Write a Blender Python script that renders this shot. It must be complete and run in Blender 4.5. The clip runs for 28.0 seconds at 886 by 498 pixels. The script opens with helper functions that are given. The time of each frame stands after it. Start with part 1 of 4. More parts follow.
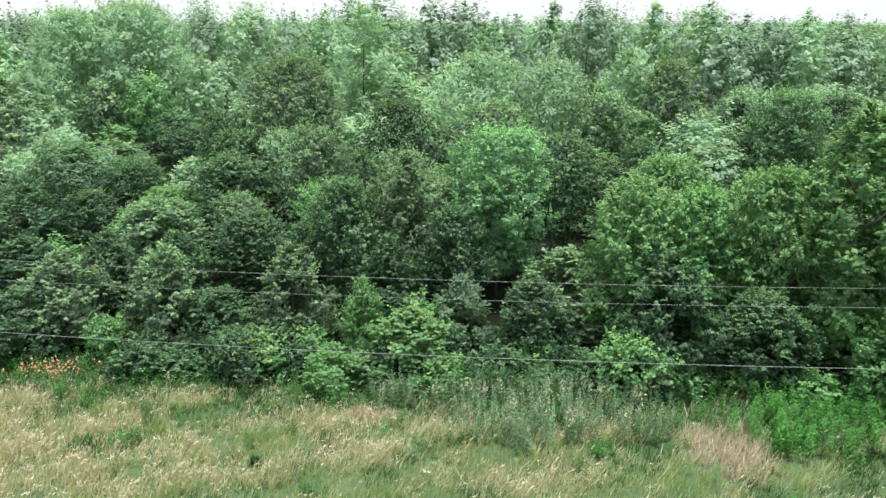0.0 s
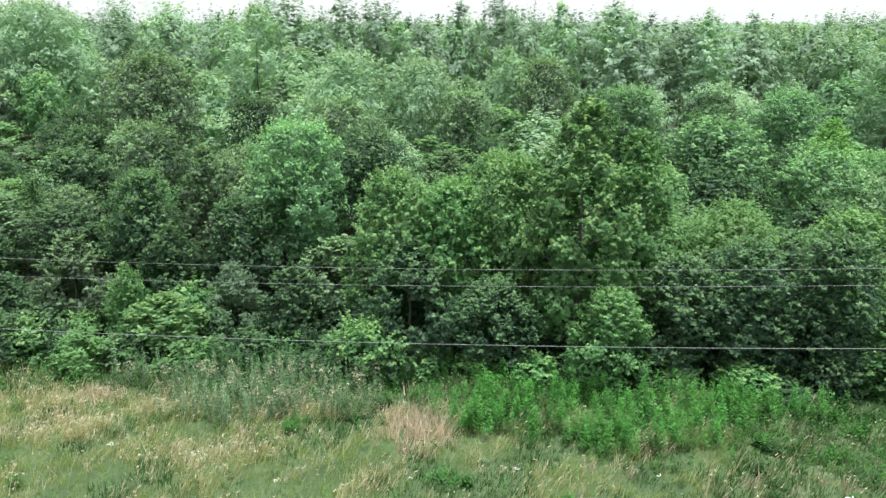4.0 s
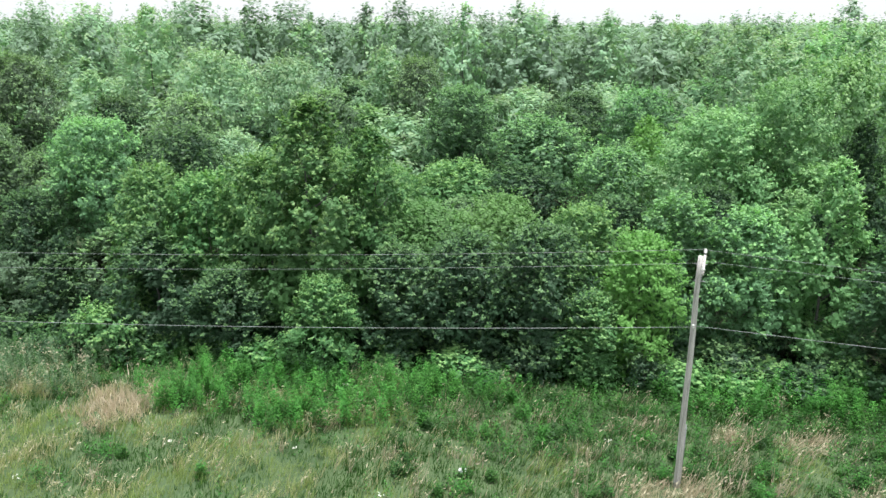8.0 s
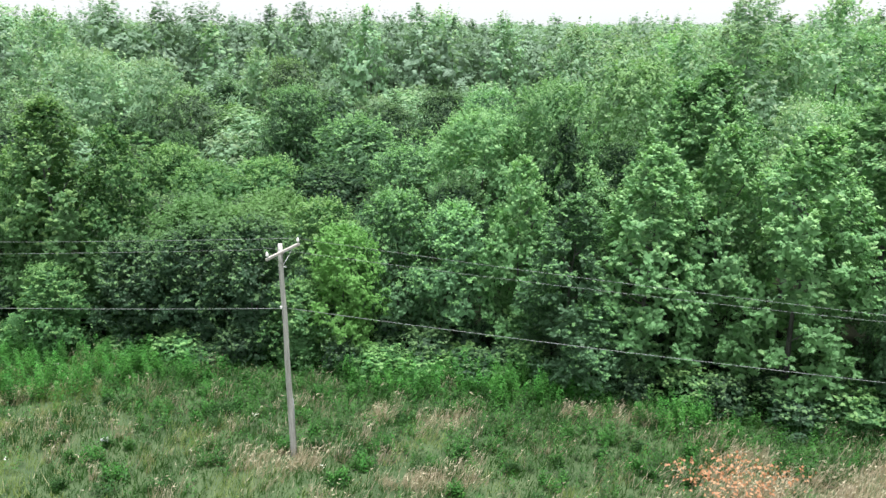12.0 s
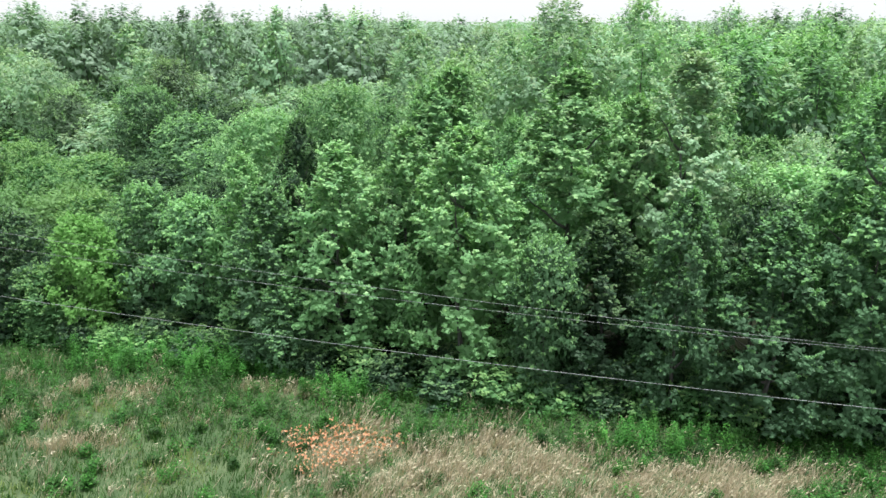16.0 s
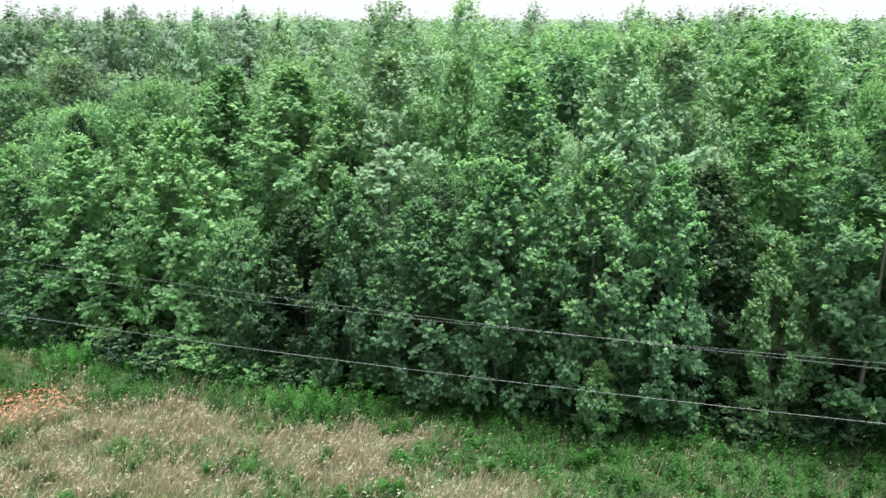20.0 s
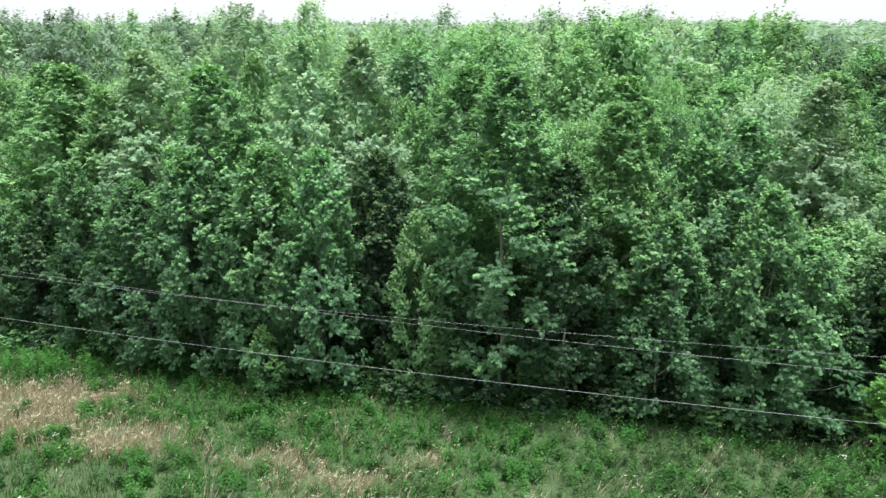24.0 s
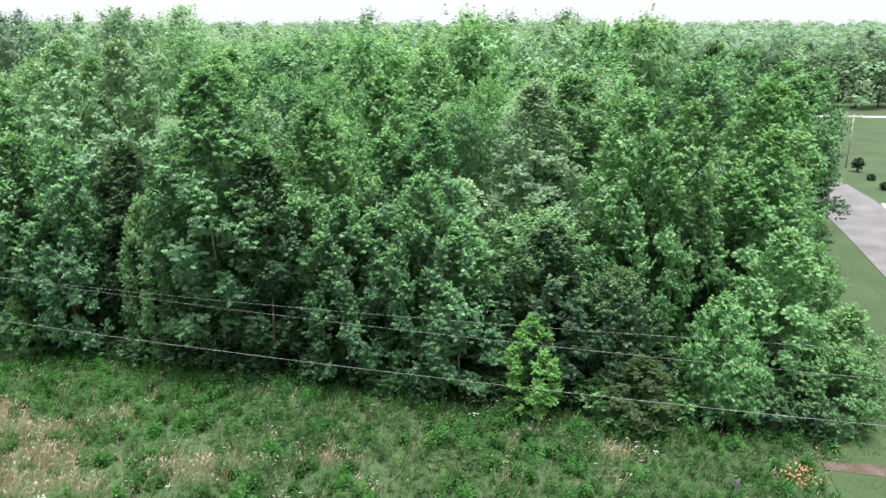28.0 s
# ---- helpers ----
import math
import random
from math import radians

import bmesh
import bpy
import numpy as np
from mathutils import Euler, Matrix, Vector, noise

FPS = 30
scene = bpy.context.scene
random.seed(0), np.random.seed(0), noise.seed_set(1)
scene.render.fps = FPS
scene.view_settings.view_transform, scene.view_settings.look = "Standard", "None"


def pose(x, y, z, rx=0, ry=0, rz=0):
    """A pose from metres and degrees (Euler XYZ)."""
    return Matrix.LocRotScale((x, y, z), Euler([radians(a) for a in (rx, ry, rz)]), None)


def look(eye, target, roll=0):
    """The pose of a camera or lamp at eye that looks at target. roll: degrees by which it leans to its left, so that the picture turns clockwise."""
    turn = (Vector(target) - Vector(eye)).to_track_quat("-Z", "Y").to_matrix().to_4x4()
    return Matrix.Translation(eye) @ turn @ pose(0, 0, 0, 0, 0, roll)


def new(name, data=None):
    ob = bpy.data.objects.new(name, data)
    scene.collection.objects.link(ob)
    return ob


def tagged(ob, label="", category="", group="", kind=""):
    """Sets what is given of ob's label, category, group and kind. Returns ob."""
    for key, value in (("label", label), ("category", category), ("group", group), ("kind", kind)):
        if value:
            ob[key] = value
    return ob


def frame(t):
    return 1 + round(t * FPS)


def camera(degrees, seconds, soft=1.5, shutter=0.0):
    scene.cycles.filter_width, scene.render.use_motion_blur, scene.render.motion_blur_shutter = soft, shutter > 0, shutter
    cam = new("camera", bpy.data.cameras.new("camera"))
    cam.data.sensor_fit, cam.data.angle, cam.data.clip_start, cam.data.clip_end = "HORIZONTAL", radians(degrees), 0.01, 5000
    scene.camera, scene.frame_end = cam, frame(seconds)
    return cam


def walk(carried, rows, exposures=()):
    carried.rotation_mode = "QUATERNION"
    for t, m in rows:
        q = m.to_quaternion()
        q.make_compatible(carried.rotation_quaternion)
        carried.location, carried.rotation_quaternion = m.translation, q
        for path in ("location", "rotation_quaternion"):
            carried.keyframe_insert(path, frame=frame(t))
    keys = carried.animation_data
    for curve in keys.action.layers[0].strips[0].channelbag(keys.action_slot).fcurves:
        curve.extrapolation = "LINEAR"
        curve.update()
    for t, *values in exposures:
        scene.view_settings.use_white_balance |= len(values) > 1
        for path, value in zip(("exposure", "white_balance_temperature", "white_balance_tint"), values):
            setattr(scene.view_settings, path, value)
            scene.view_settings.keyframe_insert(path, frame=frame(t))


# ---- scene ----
cam = camera(62.3, 28.0, 1.45)
METRES, EYE, TILT, LEAN, TURN = 105.0, 15.7, -17.0, 0.0, 0.0
ROWS = [
    (0.0, 0.0, 0.0, 0.0, 0.0, 0.0, -0.0),
    (0.5, 0.015, -0.0018, -0.0006, 0.05, 0.01, 0.02),
    (1.0, 0.0298, -0.0037, -0.0011, 0.06, 0.0, -0.01),
    (1.5, 0.0445, -0.0054, -0.0019, 0.07, 0.02, -0.02),
    (2.0, 0.0593, -0.0073, -0.0029, 0.08, 0.05, -0.01),
    (2.5, 0.0742, -0.009, -0.0036, 0.1, 0.05, -0.04),
    (3.0, 0.0895, -0.0106, -0.0043, 0.17, 0.04, -0.01),
    (3.5, 0.1044, -0.0123, -0.0052, 0.2, 0.06, -0.05),
    (5.5, 0.1689, -0.0189, -0.0084, 0.55, 0.11, -0.14),
    (6.0, 0.1854, -0.0209, -0.0088, 0.63, 0.11, -0.17),
    (6.5, 0.202, -0.0229, -0.0092, 0.72, 0.1, -0.22),
    (7.0, 0.2189, -0.0252, -0.0101, 0.81, 0.13, -0.2),
    (7.5, 0.2351, -0.0276, -0.0106, 0.87, 0.15, -0.26),
    (8.0, 0.2521, -0.0301, -0.0109, 0.94, 0.13, -0.3),
    (8.5, 0.2692, -0.0326, -0.0114, 1.0, 0.14, -0.33),
    (9.0, 0.2865, -0.0348, -0.0118, 1.1, 0.14, -0.39),
    (9.5, 0.3041, -0.0376, -0.0121, 1.16, 0.12, -0.42),
    (10.0, 0.3219, -0.0398, -0.0124, 1.23, 0.11, -0.46),
    (10.5, 0.3399, -0.0428, -0.0128, 1.29, 0.09, -0.47),
    (11.0, 0.3579, -0.0456, -0.0131, 1.36, 0.08, -0.55),
    (11.5, 0.3764, -0.0482, -0.0134, 1.49, 0.06, -0.58),
    (12.0, 0.3952, -0.0512, -0.0136, 1.63, 0.04, -0.61),
    (12.5, 0.4141, -0.0539, -0.0139, 1.74, 0.04, -0.67),
    (14.5, 0.4908, -0.0658, -0.014, 2.41, -0.18, -0.72),
    (15.0, 0.5096, -0.0687, -0.0143, 2.59, -0.18, -0.79),
    (15.5, 0.5285, -0.0713, -0.0149, 2.79, -0.19, -0.85),
    (16.0, 0.5473, -0.074, -0.0155, 2.98, -0.2, -0.91),
    (16.5, 0.5661, -0.0764, -0.0159, 3.16, -0.2, -0.93),
    (17.0, 0.5848, -0.0789, -0.0162, 3.33, -0.22, -0.98),
    (17.5, 0.6035, -0.0813, -0.0166, 3.52, -0.23, -1.03),
    (18.0, 0.622, -0.084, -0.0169, 3.7, -0.26, -1.09),
    (18.5, 0.6407, -0.0861, -0.0176, 3.91, -0.23, -1.15),
    (19.0, 0.6593, -0.0884, -0.0182, 4.12, -0.26, -1.2),
    (19.5, 0.6783, -0.0906, -0.0188, 4.38, -0.33, -1.23),
    (20.0, 0.6968, -0.093, -0.0197, 4.51, -0.32, -1.29),
    (20.5, 0.7155, -0.0954, -0.0205, 4.7, -0.33, -1.36),
    (21.0, 0.7343, -0.098, -0.0213, 4.88, -0.31, -1.42),
    (21.5, 0.7528, -0.101, -0.0219, 5.04, -0.33, -1.47),
    (23.5, 0.8284, -0.1096, -0.0258, 6.14, -0.23, -1.69),
    (24.0, 0.8466, -0.1121, -0.0266, 6.29, -0.23, -1.76),
    (24.5, 0.8645, -0.1144, -0.0274, 6.51, -0.23, -1.82),
    (25.0, 0.8827, -0.1168, -0.0277, 6.7, -0.26, -1.88),
    (25.5, 0.9007, -0.1193, -0.0281, 6.87, -0.27, -1.95),
    (26.0, 0.919, -0.1217, -0.0286, 7.11, -0.25, -2.03),
    (26.5, 0.9371, -0.124, -0.029, 7.33, -0.27, -2.11),
    (27.0, 0.955, -0.1262, -0.0293, 7.54, -0.29, -2.17),
    (27.5, 0.9728, -0.1284, -0.0298, 7.73, -0.28, -2.23),
    (28.0, 0.9907, -0.1307, -0.03, 7.96, -0.29, -2.32),
]
walk(cam, [(t, pose(0, 0, EYE, TILT, LEAN, TURN) @ pose(METRES * x, METRES * y, METRES * z, 90 + pitch, roll, yaw)) for t, x, y, z, yaw, pitch, roll in ROWS], [(0.0, 0.8), (28.0, 0.8)])


# ---- light ----
world = bpy.data.worlds.new("overcast_sky")
scene.world = world
world.use_nodes = True
wn = world.node_tree
wn.nodes.clear()
sky = wn.nodes.new("ShaderNodeTexSky")
sky.sky_type, sky.sun_disc = "NISHITA", False
sky.sun_elevation, sky.sun_rotation = radians(84), radians(116)
sky.air_density, sky.dust_density, sky.ozone_density = 1.0, 1.0, 1.0
pale = wn.nodes.new("ShaderNodeHueSaturation")
pale.inputs["Saturation"].default_value = 0.25
clouds = wn.nodes.new("ShaderNodeMix")
clouds.data_type = "RGBA"
clouds.inputs["Factor"].default_value = 0.8
clouds.inputs["B"].default_value = (6.8, 7.0, 7.35, 1)
back = wn.nodes.new("ShaderNodeBackground")
back.inputs["Strength"].default_value = 0.091
wout = wn.nodes.new("ShaderNodeOutputWorld")
wn.links.new(sky.outputs["Color"], pale.inputs["Color"])
wn.links.new(pale.outputs["Color"], clouds.inputs["A"])
wn.links.new(clouds.outputs["Result"], back.inputs["Color"])
wn.links.new(back.outputs["Background"], wout.inputs["Surface"])

sun = new("sun", bpy.data.lights.new("sun", "SUN"))
sun.data.energy, sun.data.angle, sun.data.color = 5.0, radians(30), (1.0, 0.985, 0.975)
sun.matrix_world = look((53, 6, 90), (45, 10, 0))

# ---- materials ----


def nodes_of(name):
    m = bpy.data.materials.new(name)
    m.use_nodes = True
    return m, m.node_tree.nodes, m.node_tree.links, m.node_tree.nodes["Principled BSDF"]


def leaf_material(name, dark, light, gloss=0.5, through_light=0.32, vary=0.36, spread=1.0):
    """Leaves: each blade differs a little, each plant a little more, and light shines through them."""
    m, n, l, b = nodes_of(name)
    geo, info = n.new("ShaderNodeNewGeometry"), n.new("ShaderNodeObjectInfo")
    ramp = n.new("ShaderNodeMix")
    ramp.data_type = "RGBA"
    for socket, colour in (("A", dark), ("B", light)):
        ramp.inputs[socket].default_value = (*(p + 0.37 * (q - p) + spread * (c - p - 0.37 * (q - p)) for c, p, q in zip(colour, dark, light)), 1)
    glint = n.new("ShaderNodeMath")
    glint.operation = "POWER"
    glint.inputs[1].default_value = 1.7
    l.new(geo.outputs["Random Per Island"], glint.inputs[0])
    l.new(glint.outputs[0], ramp.inputs["Factor"])
    hue = n.new("ShaderNodeHueSaturation")
    value = n.new("ShaderNodeMapRange")
    value.inputs["To Min"].default_value, value.inputs["To Max"].default_value = 1 - vary, 1 + vary
    own = n.new("ShaderNodeAttribute")
    own.attribute_name = "plant"
    both, die = n.new("ShaderNodeMath"), n.new("ShaderNodeMath")
    both.operation, die.operation = "ADD", "FRACT"
    l.new(info.outputs["Random"], both.inputs[0])
    l.new(own.outputs["Fac"], both.inputs[1])
    l.new(both.outputs[0], die.inputs[0])
    l.new(die.outputs[0], value.inputs["Value"])
    turn = n.new("ShaderNodeMath")
    turn.operation = "MULTIPLY"
    turn.inputs[1].default_value = 7.31
    frac = n.new("ShaderNodeMath")
    frac.operation = "FRACT"
    shift = n.new("ShaderNodeMapRange")
    shift.inputs["To Min"].default_value, shift.inputs["To Max"].default_value = 0.499, 0.513
    l.new(die.outputs[0], turn.inputs[0])
    l.new(turn.outputs[0], frac.inputs[0])
    l.new(frac.outputs[0], shift.inputs["Value"])
    l.new(shift.outputs["Result"], hue.inputs["Hue"])
    l.new(value.outputs["Result"], hue.inputs["Value"])
    l.new(ramp.outputs["Result"], hue.inputs["Color"])
    l.new(hue.outputs["Color"], b.inputs["Base Color"])
    b.inputs["Roughness"].default_value = gloss
    b.inputs["Specular IOR Level"].default_value = 0.2
    tr = n.new("ShaderNodeBsdfTranslucent")
    warm = n.new("ShaderNodeMix")
    warm.data_type, warm.blend_type = "RGBA", "MULTIPLY"
    warm.inputs["Factor"].default_value = 1.0
    warm.inputs["B"].default_value = (1.25, 1.42, 0.85, 1)
    l.new(hue.outputs["Color"], warm.inputs["A"])
    l.new(warm.outputs["Result"], tr.inputs["Color"])
    mix = n.new("ShaderNodeMixShader")
    mix.inputs["Fac"].default_value = through_light
    l.new(b.outputs["BSDF"], mix.inputs[1])
    l.new(tr.outputs["BSDF"], mix.inputs[2])
    l.new(mix.outputs["Shader"], n["Material Output"].inputs["Surface"])
    return m


def rough_material(name, colours, scale, rough=0.9, bump=0.3, stretch=(1, 1, 1), detail=6.0, fine=9.0):
    """Bark, soil, asphalt: two sizes of noise between the colours, and relief."""
    m, n, l, b = nodes_of(name)
    co = n.new("ShaderNodeTexCoord")
    mp = n.new("ShaderNodeMapping")
    mp.inputs["Scale"].default_value = stretch
    l.new(co.outputs["Object"], mp.inputs["Vector"])
    big, small = n.new("ShaderNodeTexNoise"), n.new("ShaderNodeTexNoise")
    big.inputs["Scale"].default_value, big.inputs["Detail"].default_value = scale, detail
    small.inputs["Scale"].default_value, small.inputs["Detail"].default_value = scale * fine, 4.0
    l.new(mp.outputs["Vector"], big.inputs["Vector"])
    l.new(mp.outputs["Vector"], small.inputs["Vector"])
    add = n.new("ShaderNodeMath")
    add.operation = "MULTIPLY_ADD"
    add.inputs[1].default_value = 0.45
    l.new(small.outputs["Fac"], add.inputs[0])
    half = n.new("ShaderNodeMath")
    half.operation = "MULTIPLY"
    half.inputs[1].default_value = 0.55
    l.new(big.outputs["Fac"], half.inputs[0])
    l.new(half.outputs[0], add.inputs[2])
    ramp = n.new("ShaderNodeValToRGB")
    e = ramp.color_ramp.elements
    e[0].position, e[0].color = 0.36, (*colours[0], 1)
    e[1].position, e[1].color = 0.64, (*colours[-1], 1)
    for i, c in enumerate(colours[1:-1]):
        e.new(0.36 + 0.28 * (i + 1) / (len(colours) - 1)).color = (*c, 1)
    l.new(add.outputs[0], ramp.inputs["Fac"])
    l.new(ramp.outputs["Color"], b.inputs["Base Color"])
    b.inputs["Roughness"].default_value = rough
    bp = n.new("ShaderNodeBump")
    bp.inputs["Strength"].default_value, bp.inputs["Distance"].default_value = bump, 0.05
    l.new(add.outputs[0], bp.inputs["Height"])
    l.new(bp.outputs["Normal"], b.inputs["Normal"])
    return m


LEAF = {
    "maple": leaf_material("maple_leaf", (0.064, 0.149, 0.067), (0.124, 0.245, 0.123), vary=0.28, spread=0.4),
    "ash": leaf_material("grey_green_leaf", (0.063, 0.111, 0.062), (0.120, 0.182, 0.107), vary=0.16, spread=0.4),
    "deep": leaf_material("deep_green_leaf", (0.027, 0.066, 0.031), (0.048, 0.101, 0.051), vary=0.16, spread=0.4),
    "fresh": leaf_material("fresh_green_leaf", (0.125, 0.261, 0.108), (0.186, 0.337, 0.154), vary=0.2, spread=0.4),
    "lime": leaf_material("lime_green_leaf", (0.132, 0.290, 0.071), (0.242, 0.430, 0.133), vary=0.1, spread=0.4),
    "silver": leaf_material("silver_leaf", (0.112, 0.187, 0.111), (0.175, 0.265, 0.162), vary=0.1, spread=0.4),
    "vine": leaf_material("vine_leaf", (0.073, 0.176, 0.062), (0.131, 0.268, 0.106), vary=0.12, spread=0.4),
    # poplar's grey-green, made paler to carry some distance haze as well
    "poplar": leaf_material("hazed_poplar_leaf", (0.205, 0.347, 0.207), (0.293, 0.454, 0.288), vary=0.15, spread=0.3),
    "brown": leaf_material("cedar_spray", (0.052, 0.092, 0.034), (0.085, 0.132, 0.050), vary=0.05, spread=0.4),
    "creeper": leaf_material("creeper_leaf", (0.105, 0.215, 0.075), (0.175, 0.310, 0.120), vary=0.12, spread=0.4),
    "boxelder": leaf_material("blue_green_leaf", (0.090, 0.205, 0.080), (0.152, 0.290, 0.120), vary=0.18, spread=0.4),
    # haze over the distant woods is put into this leaf colour
    "far": leaf_material("hazed_far_leaf", (0.170, 0.264, 0.180), (0.245, 0.357, 0.247), vary=0.14, spread=0.3),
}
# young leaves, made paler so that crown tops also carry painted light
LIT_SHOOT = {
    "boxelder": leaf_material("young_lit_blue_green_leaf", (0.176, 0.335, 0.130), (0.259, 0.430, 0.181), vary=0.18, spread=0.4),
    "ash": leaf_material("young_lit_grey_green_leaf", (0.159, 0.275, 0.116), (0.256, 0.388, 0.186), vary=0.16, spread=0.4),
    "maple": leaf_material("young_lit_maple_leaf", (0.157, 0.323, 0.123), (0.259, 0.454, 0.197), vary=0.2, spread=0.4),
    "deep": leaf_material("young_lit_deep_leaf", (0.087, 0.170, 0.070), (0.151, 0.251, 0.107), vary=0.2, spread=0.4),
    "fresh": leaf_material("young_lit_fresh_leaf", (0.232, 0.395, 0.168), (0.335, 0.513, 0.253), vary=0.15, spread=0.4),
    "vine": leaf_material("young_lit_vine_leaf", (0.163, 0.300, 0.106), (0.260, 0.423, 0.163), vary=0.12, spread=0.4),
    "poplar": leaf_material("young_lit_poplar_leaf", (0.248, 0.363, 0.202), (0.349, 0.458, 0.281), vary=0.2, spread=0.3),
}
GRASS = leaf_material("green_grass", (0.032, 0.098, 0.021), (0.077, 0.175, 0.043), 0.5, 0.3, 0.1)
STRAW = leaf_material("dry_straw", (0.366, 0.299, 0.216), (0.548, 0.465, 0.359), 0.6, 0.2)
PALE_STRAW = leaf_material("pale_yellow_straw", (0.467, 0.440, 0.259), (0.673, 0.635, 0.424), 0.6, 0.25)
PALE_GRASS = leaf_material("yellowish_grass", (0.245, 0.314, 0.108), (0.414, 0.467, 0.211), 0.55, 0.3, 0.1)
RUST = leaf_material("reddish_straw", (0.364, 0.303, 0.232), (0.556, 0.473, 0.388), 0.6, 0.2)
WEED = leaf_material("bright_weed_leaf", (0.046, 0.165, 0.030), (0.105, 0.275, 0.060), 0.45, 0.3)
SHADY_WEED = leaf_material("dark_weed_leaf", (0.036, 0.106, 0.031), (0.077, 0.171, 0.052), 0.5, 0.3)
HERB = leaf_material("dull_herb_leaf", (0.025, 0.070, 0.019), (0.050, 0.120, 0.031), 0.5, 0.3)
MUGWORT = leaf_material("grey_green_weed_leaf", (0.085, 0.165, 0.08), (0.21, 0.295, 0.17), 0.55, 0.25)
FRESH_HERB = leaf_material("fresh_herb_leaf", (0.039, 0.134, 0.024), (0.070, 0.196, 0.041), 0.5, 0.3, 0.34)
SEED = leaf_material("pale_seed_head", (0.375, 0.332, 0.235), (0.520, 0.471, 0.359), 0.7, 0.2, 0.1)
ORANGE = leaf_material("orange_petal", (0.42, 0.185, 0.105), (0.56, 0.32, 0.20), 0.5, 0.3)
WHITE = leaf_material("white_petal", (0.62, 0.66, 0.55), (0.82, 0.84, 0.76), 0.6, 0.2)
BARK = rough_material("grey_bark", [(0.045, 0.047, 0.042), (0.09, 0.094, 0.085), (0.15, 0.155, 0.143)], 3.0, 0.9, 0.6, (4, 4, 0.7))
PALE_BARK = rough_material("pale_bark", [(0.15, 0.142, 0.12), (0.27, 0.262, 0.235), (0.39, 0.38, 0.345)], 3.0, 0.85, 0.5, (4, 4, 0.7))
POLE = rough_material("weathered_pole_wood", [(0.23, 0.225, 0.21), (0.39, 0.385, 0.365), (0.51, 0.505, 0.48)], 2.5, 0.85, 0.5, (8, 8, 0.35))
ARM = rough_material("bleached_crossarm_wood", [(0.27, 0.255, 0.23), (0.38, 0.365, 0.335), (0.48, 0.465, 0.43)], 3.0, 0.8, 0.4, (0.6, 8, 8))
PORCELAIN = rough_material("white_porcelain", [(0.72, 0.72, 0.70), (0.8, 0.8, 0.78)], 4.0, 0.2, 0.05)
STEEL = rough_material("galvanised_steel", [(0.28, 0.29, 0.30), (0.42, 0.43, 0.44)], 9.0, 0.45, 0.1)
STEEL.node_tree.nodes["Principled BSDF"].inputs["Metallic"].default_value = 0.8
CABLE = rough_material("bare_aluminium_wire", [(0.17, 0.19, 0.19), (0.27, 0.29, 0.29)], 0.8, 0.5, 0.05)
ASPHALT = rough_material("worn_grey_asphalt", [(0.085, 0.082, 0.085), (0.135, 0.13, 0.132), (0.19, 0.183, 0.18)], 0.35, 0.9, 0.2, fine=40.0)
CONCRETE = rough_material("pale_concrete", [(0.34, 0.335, 0.32), (0.46, 0.455, 0.44)], 0.8, 0.85, 0.15, fine=20.0)
LAWN = rough_material("mown_lawn_grass", [(0.027, 0.052, 0.017), (0.041, 0.072, 0.026), (0.056, 0.09, 0.034)], 0.25, 0.95, 0.6, fine=60.0)
LAWN_B = rough_material("mown_lawn_swathe", [(0.026, 0.05, 0.018), (0.04, 0.068, 0.027), (0.053, 0.084, 0.034)], 0.25, 0.95, 0.6, fine=60.0)
DIRT = rough_material("bare_brown_dirt", [(0.045, 0.034, 0.025), (0.08, 0.06, 0.045), (0.125, 0.096, 0.072)], 1.2, 0.95, 0.6)
GROUND = rough_material("meadow_soil_and_thatch", [(0.027, 0.054, 0.019), (0.045, 0.079, 0.029), (0.073, 0.104, 0.045)], 0.5, 0.95, 0.8, fine=14.0)
# leaf litter, blackened so that the shade under the trees is in its colour
SHADE_LITTER = rough_material("shade_dark_leaf_litter", [(0.009, 0.012, 0.007), (0.016, 0.02, 0.011), (0.028, 0.034, 0.019)], 1.5, 0.95, 0.7)
SHADE_LITTER.node_tree.nodes["Principled BSDF"].inputs["Specular IOR Level"].default_value = 0.08
PLASTIC = rough_material("white_plastic", [(0.72, 0.74, 0.74), (0.82, 0.83, 0.83)], 3.0, 0.4, 0.1)

# ---- mesh helpers ----


def mesh_of(name, verts, faces, material, smooth=True):
    me = bpy.data.meshes.new(name)
    me.from_pydata([tuple(v) for v in verts], [], faces)
    me.materials.append(material)
    if smooth:
        me.polygons.foreach_set("use_smooth", [True] * len(me.polygons))
    me.update()
    return me


def flat_mesh(name, verts, corners, material):
    """A mesh of equal faces (corners a face) from an array of points, corner after corner."""
    verts = np.asarray(verts, dtype=np.float32).reshape(-1, 3)
    count = len(verts) // corners
    me = bpy.data.meshes.new(name)
    me.vertices.add(len(verts))
    me.vertices.foreach_set("co", verts.ravel())
    me.loops.add(len(verts))
    me.loops.foreach_set("vertex_index", np.arange(len(verts), dtype=np.int32))
    me.polygons.add(count)
    me.polygons.foreach_set("loop_start", np.arange(count, dtype=np.int32) * corners)
    me.materials.append(material)
    me.update(calc_edges=True)
    return me


def thing(name, x, y, z, label, category, group="", kind="", turn=0.0, scale=(1, 1, 1)):
    ob = new(name)
    ob.empty_display_size = 0.2
    ob.matrix_basis = pose(x, y, z, 0, 0, turn) @ Matrix.Diagonal((*scale, 1))
    return tagged(ob, label, category, group, kind)


def child(name, data, parent, label="", at=None):
    ob = new(name, data)
    ob.parent = parent
    if at is not None:
        ob.matrix_basis = at
    return tagged(ob, label)


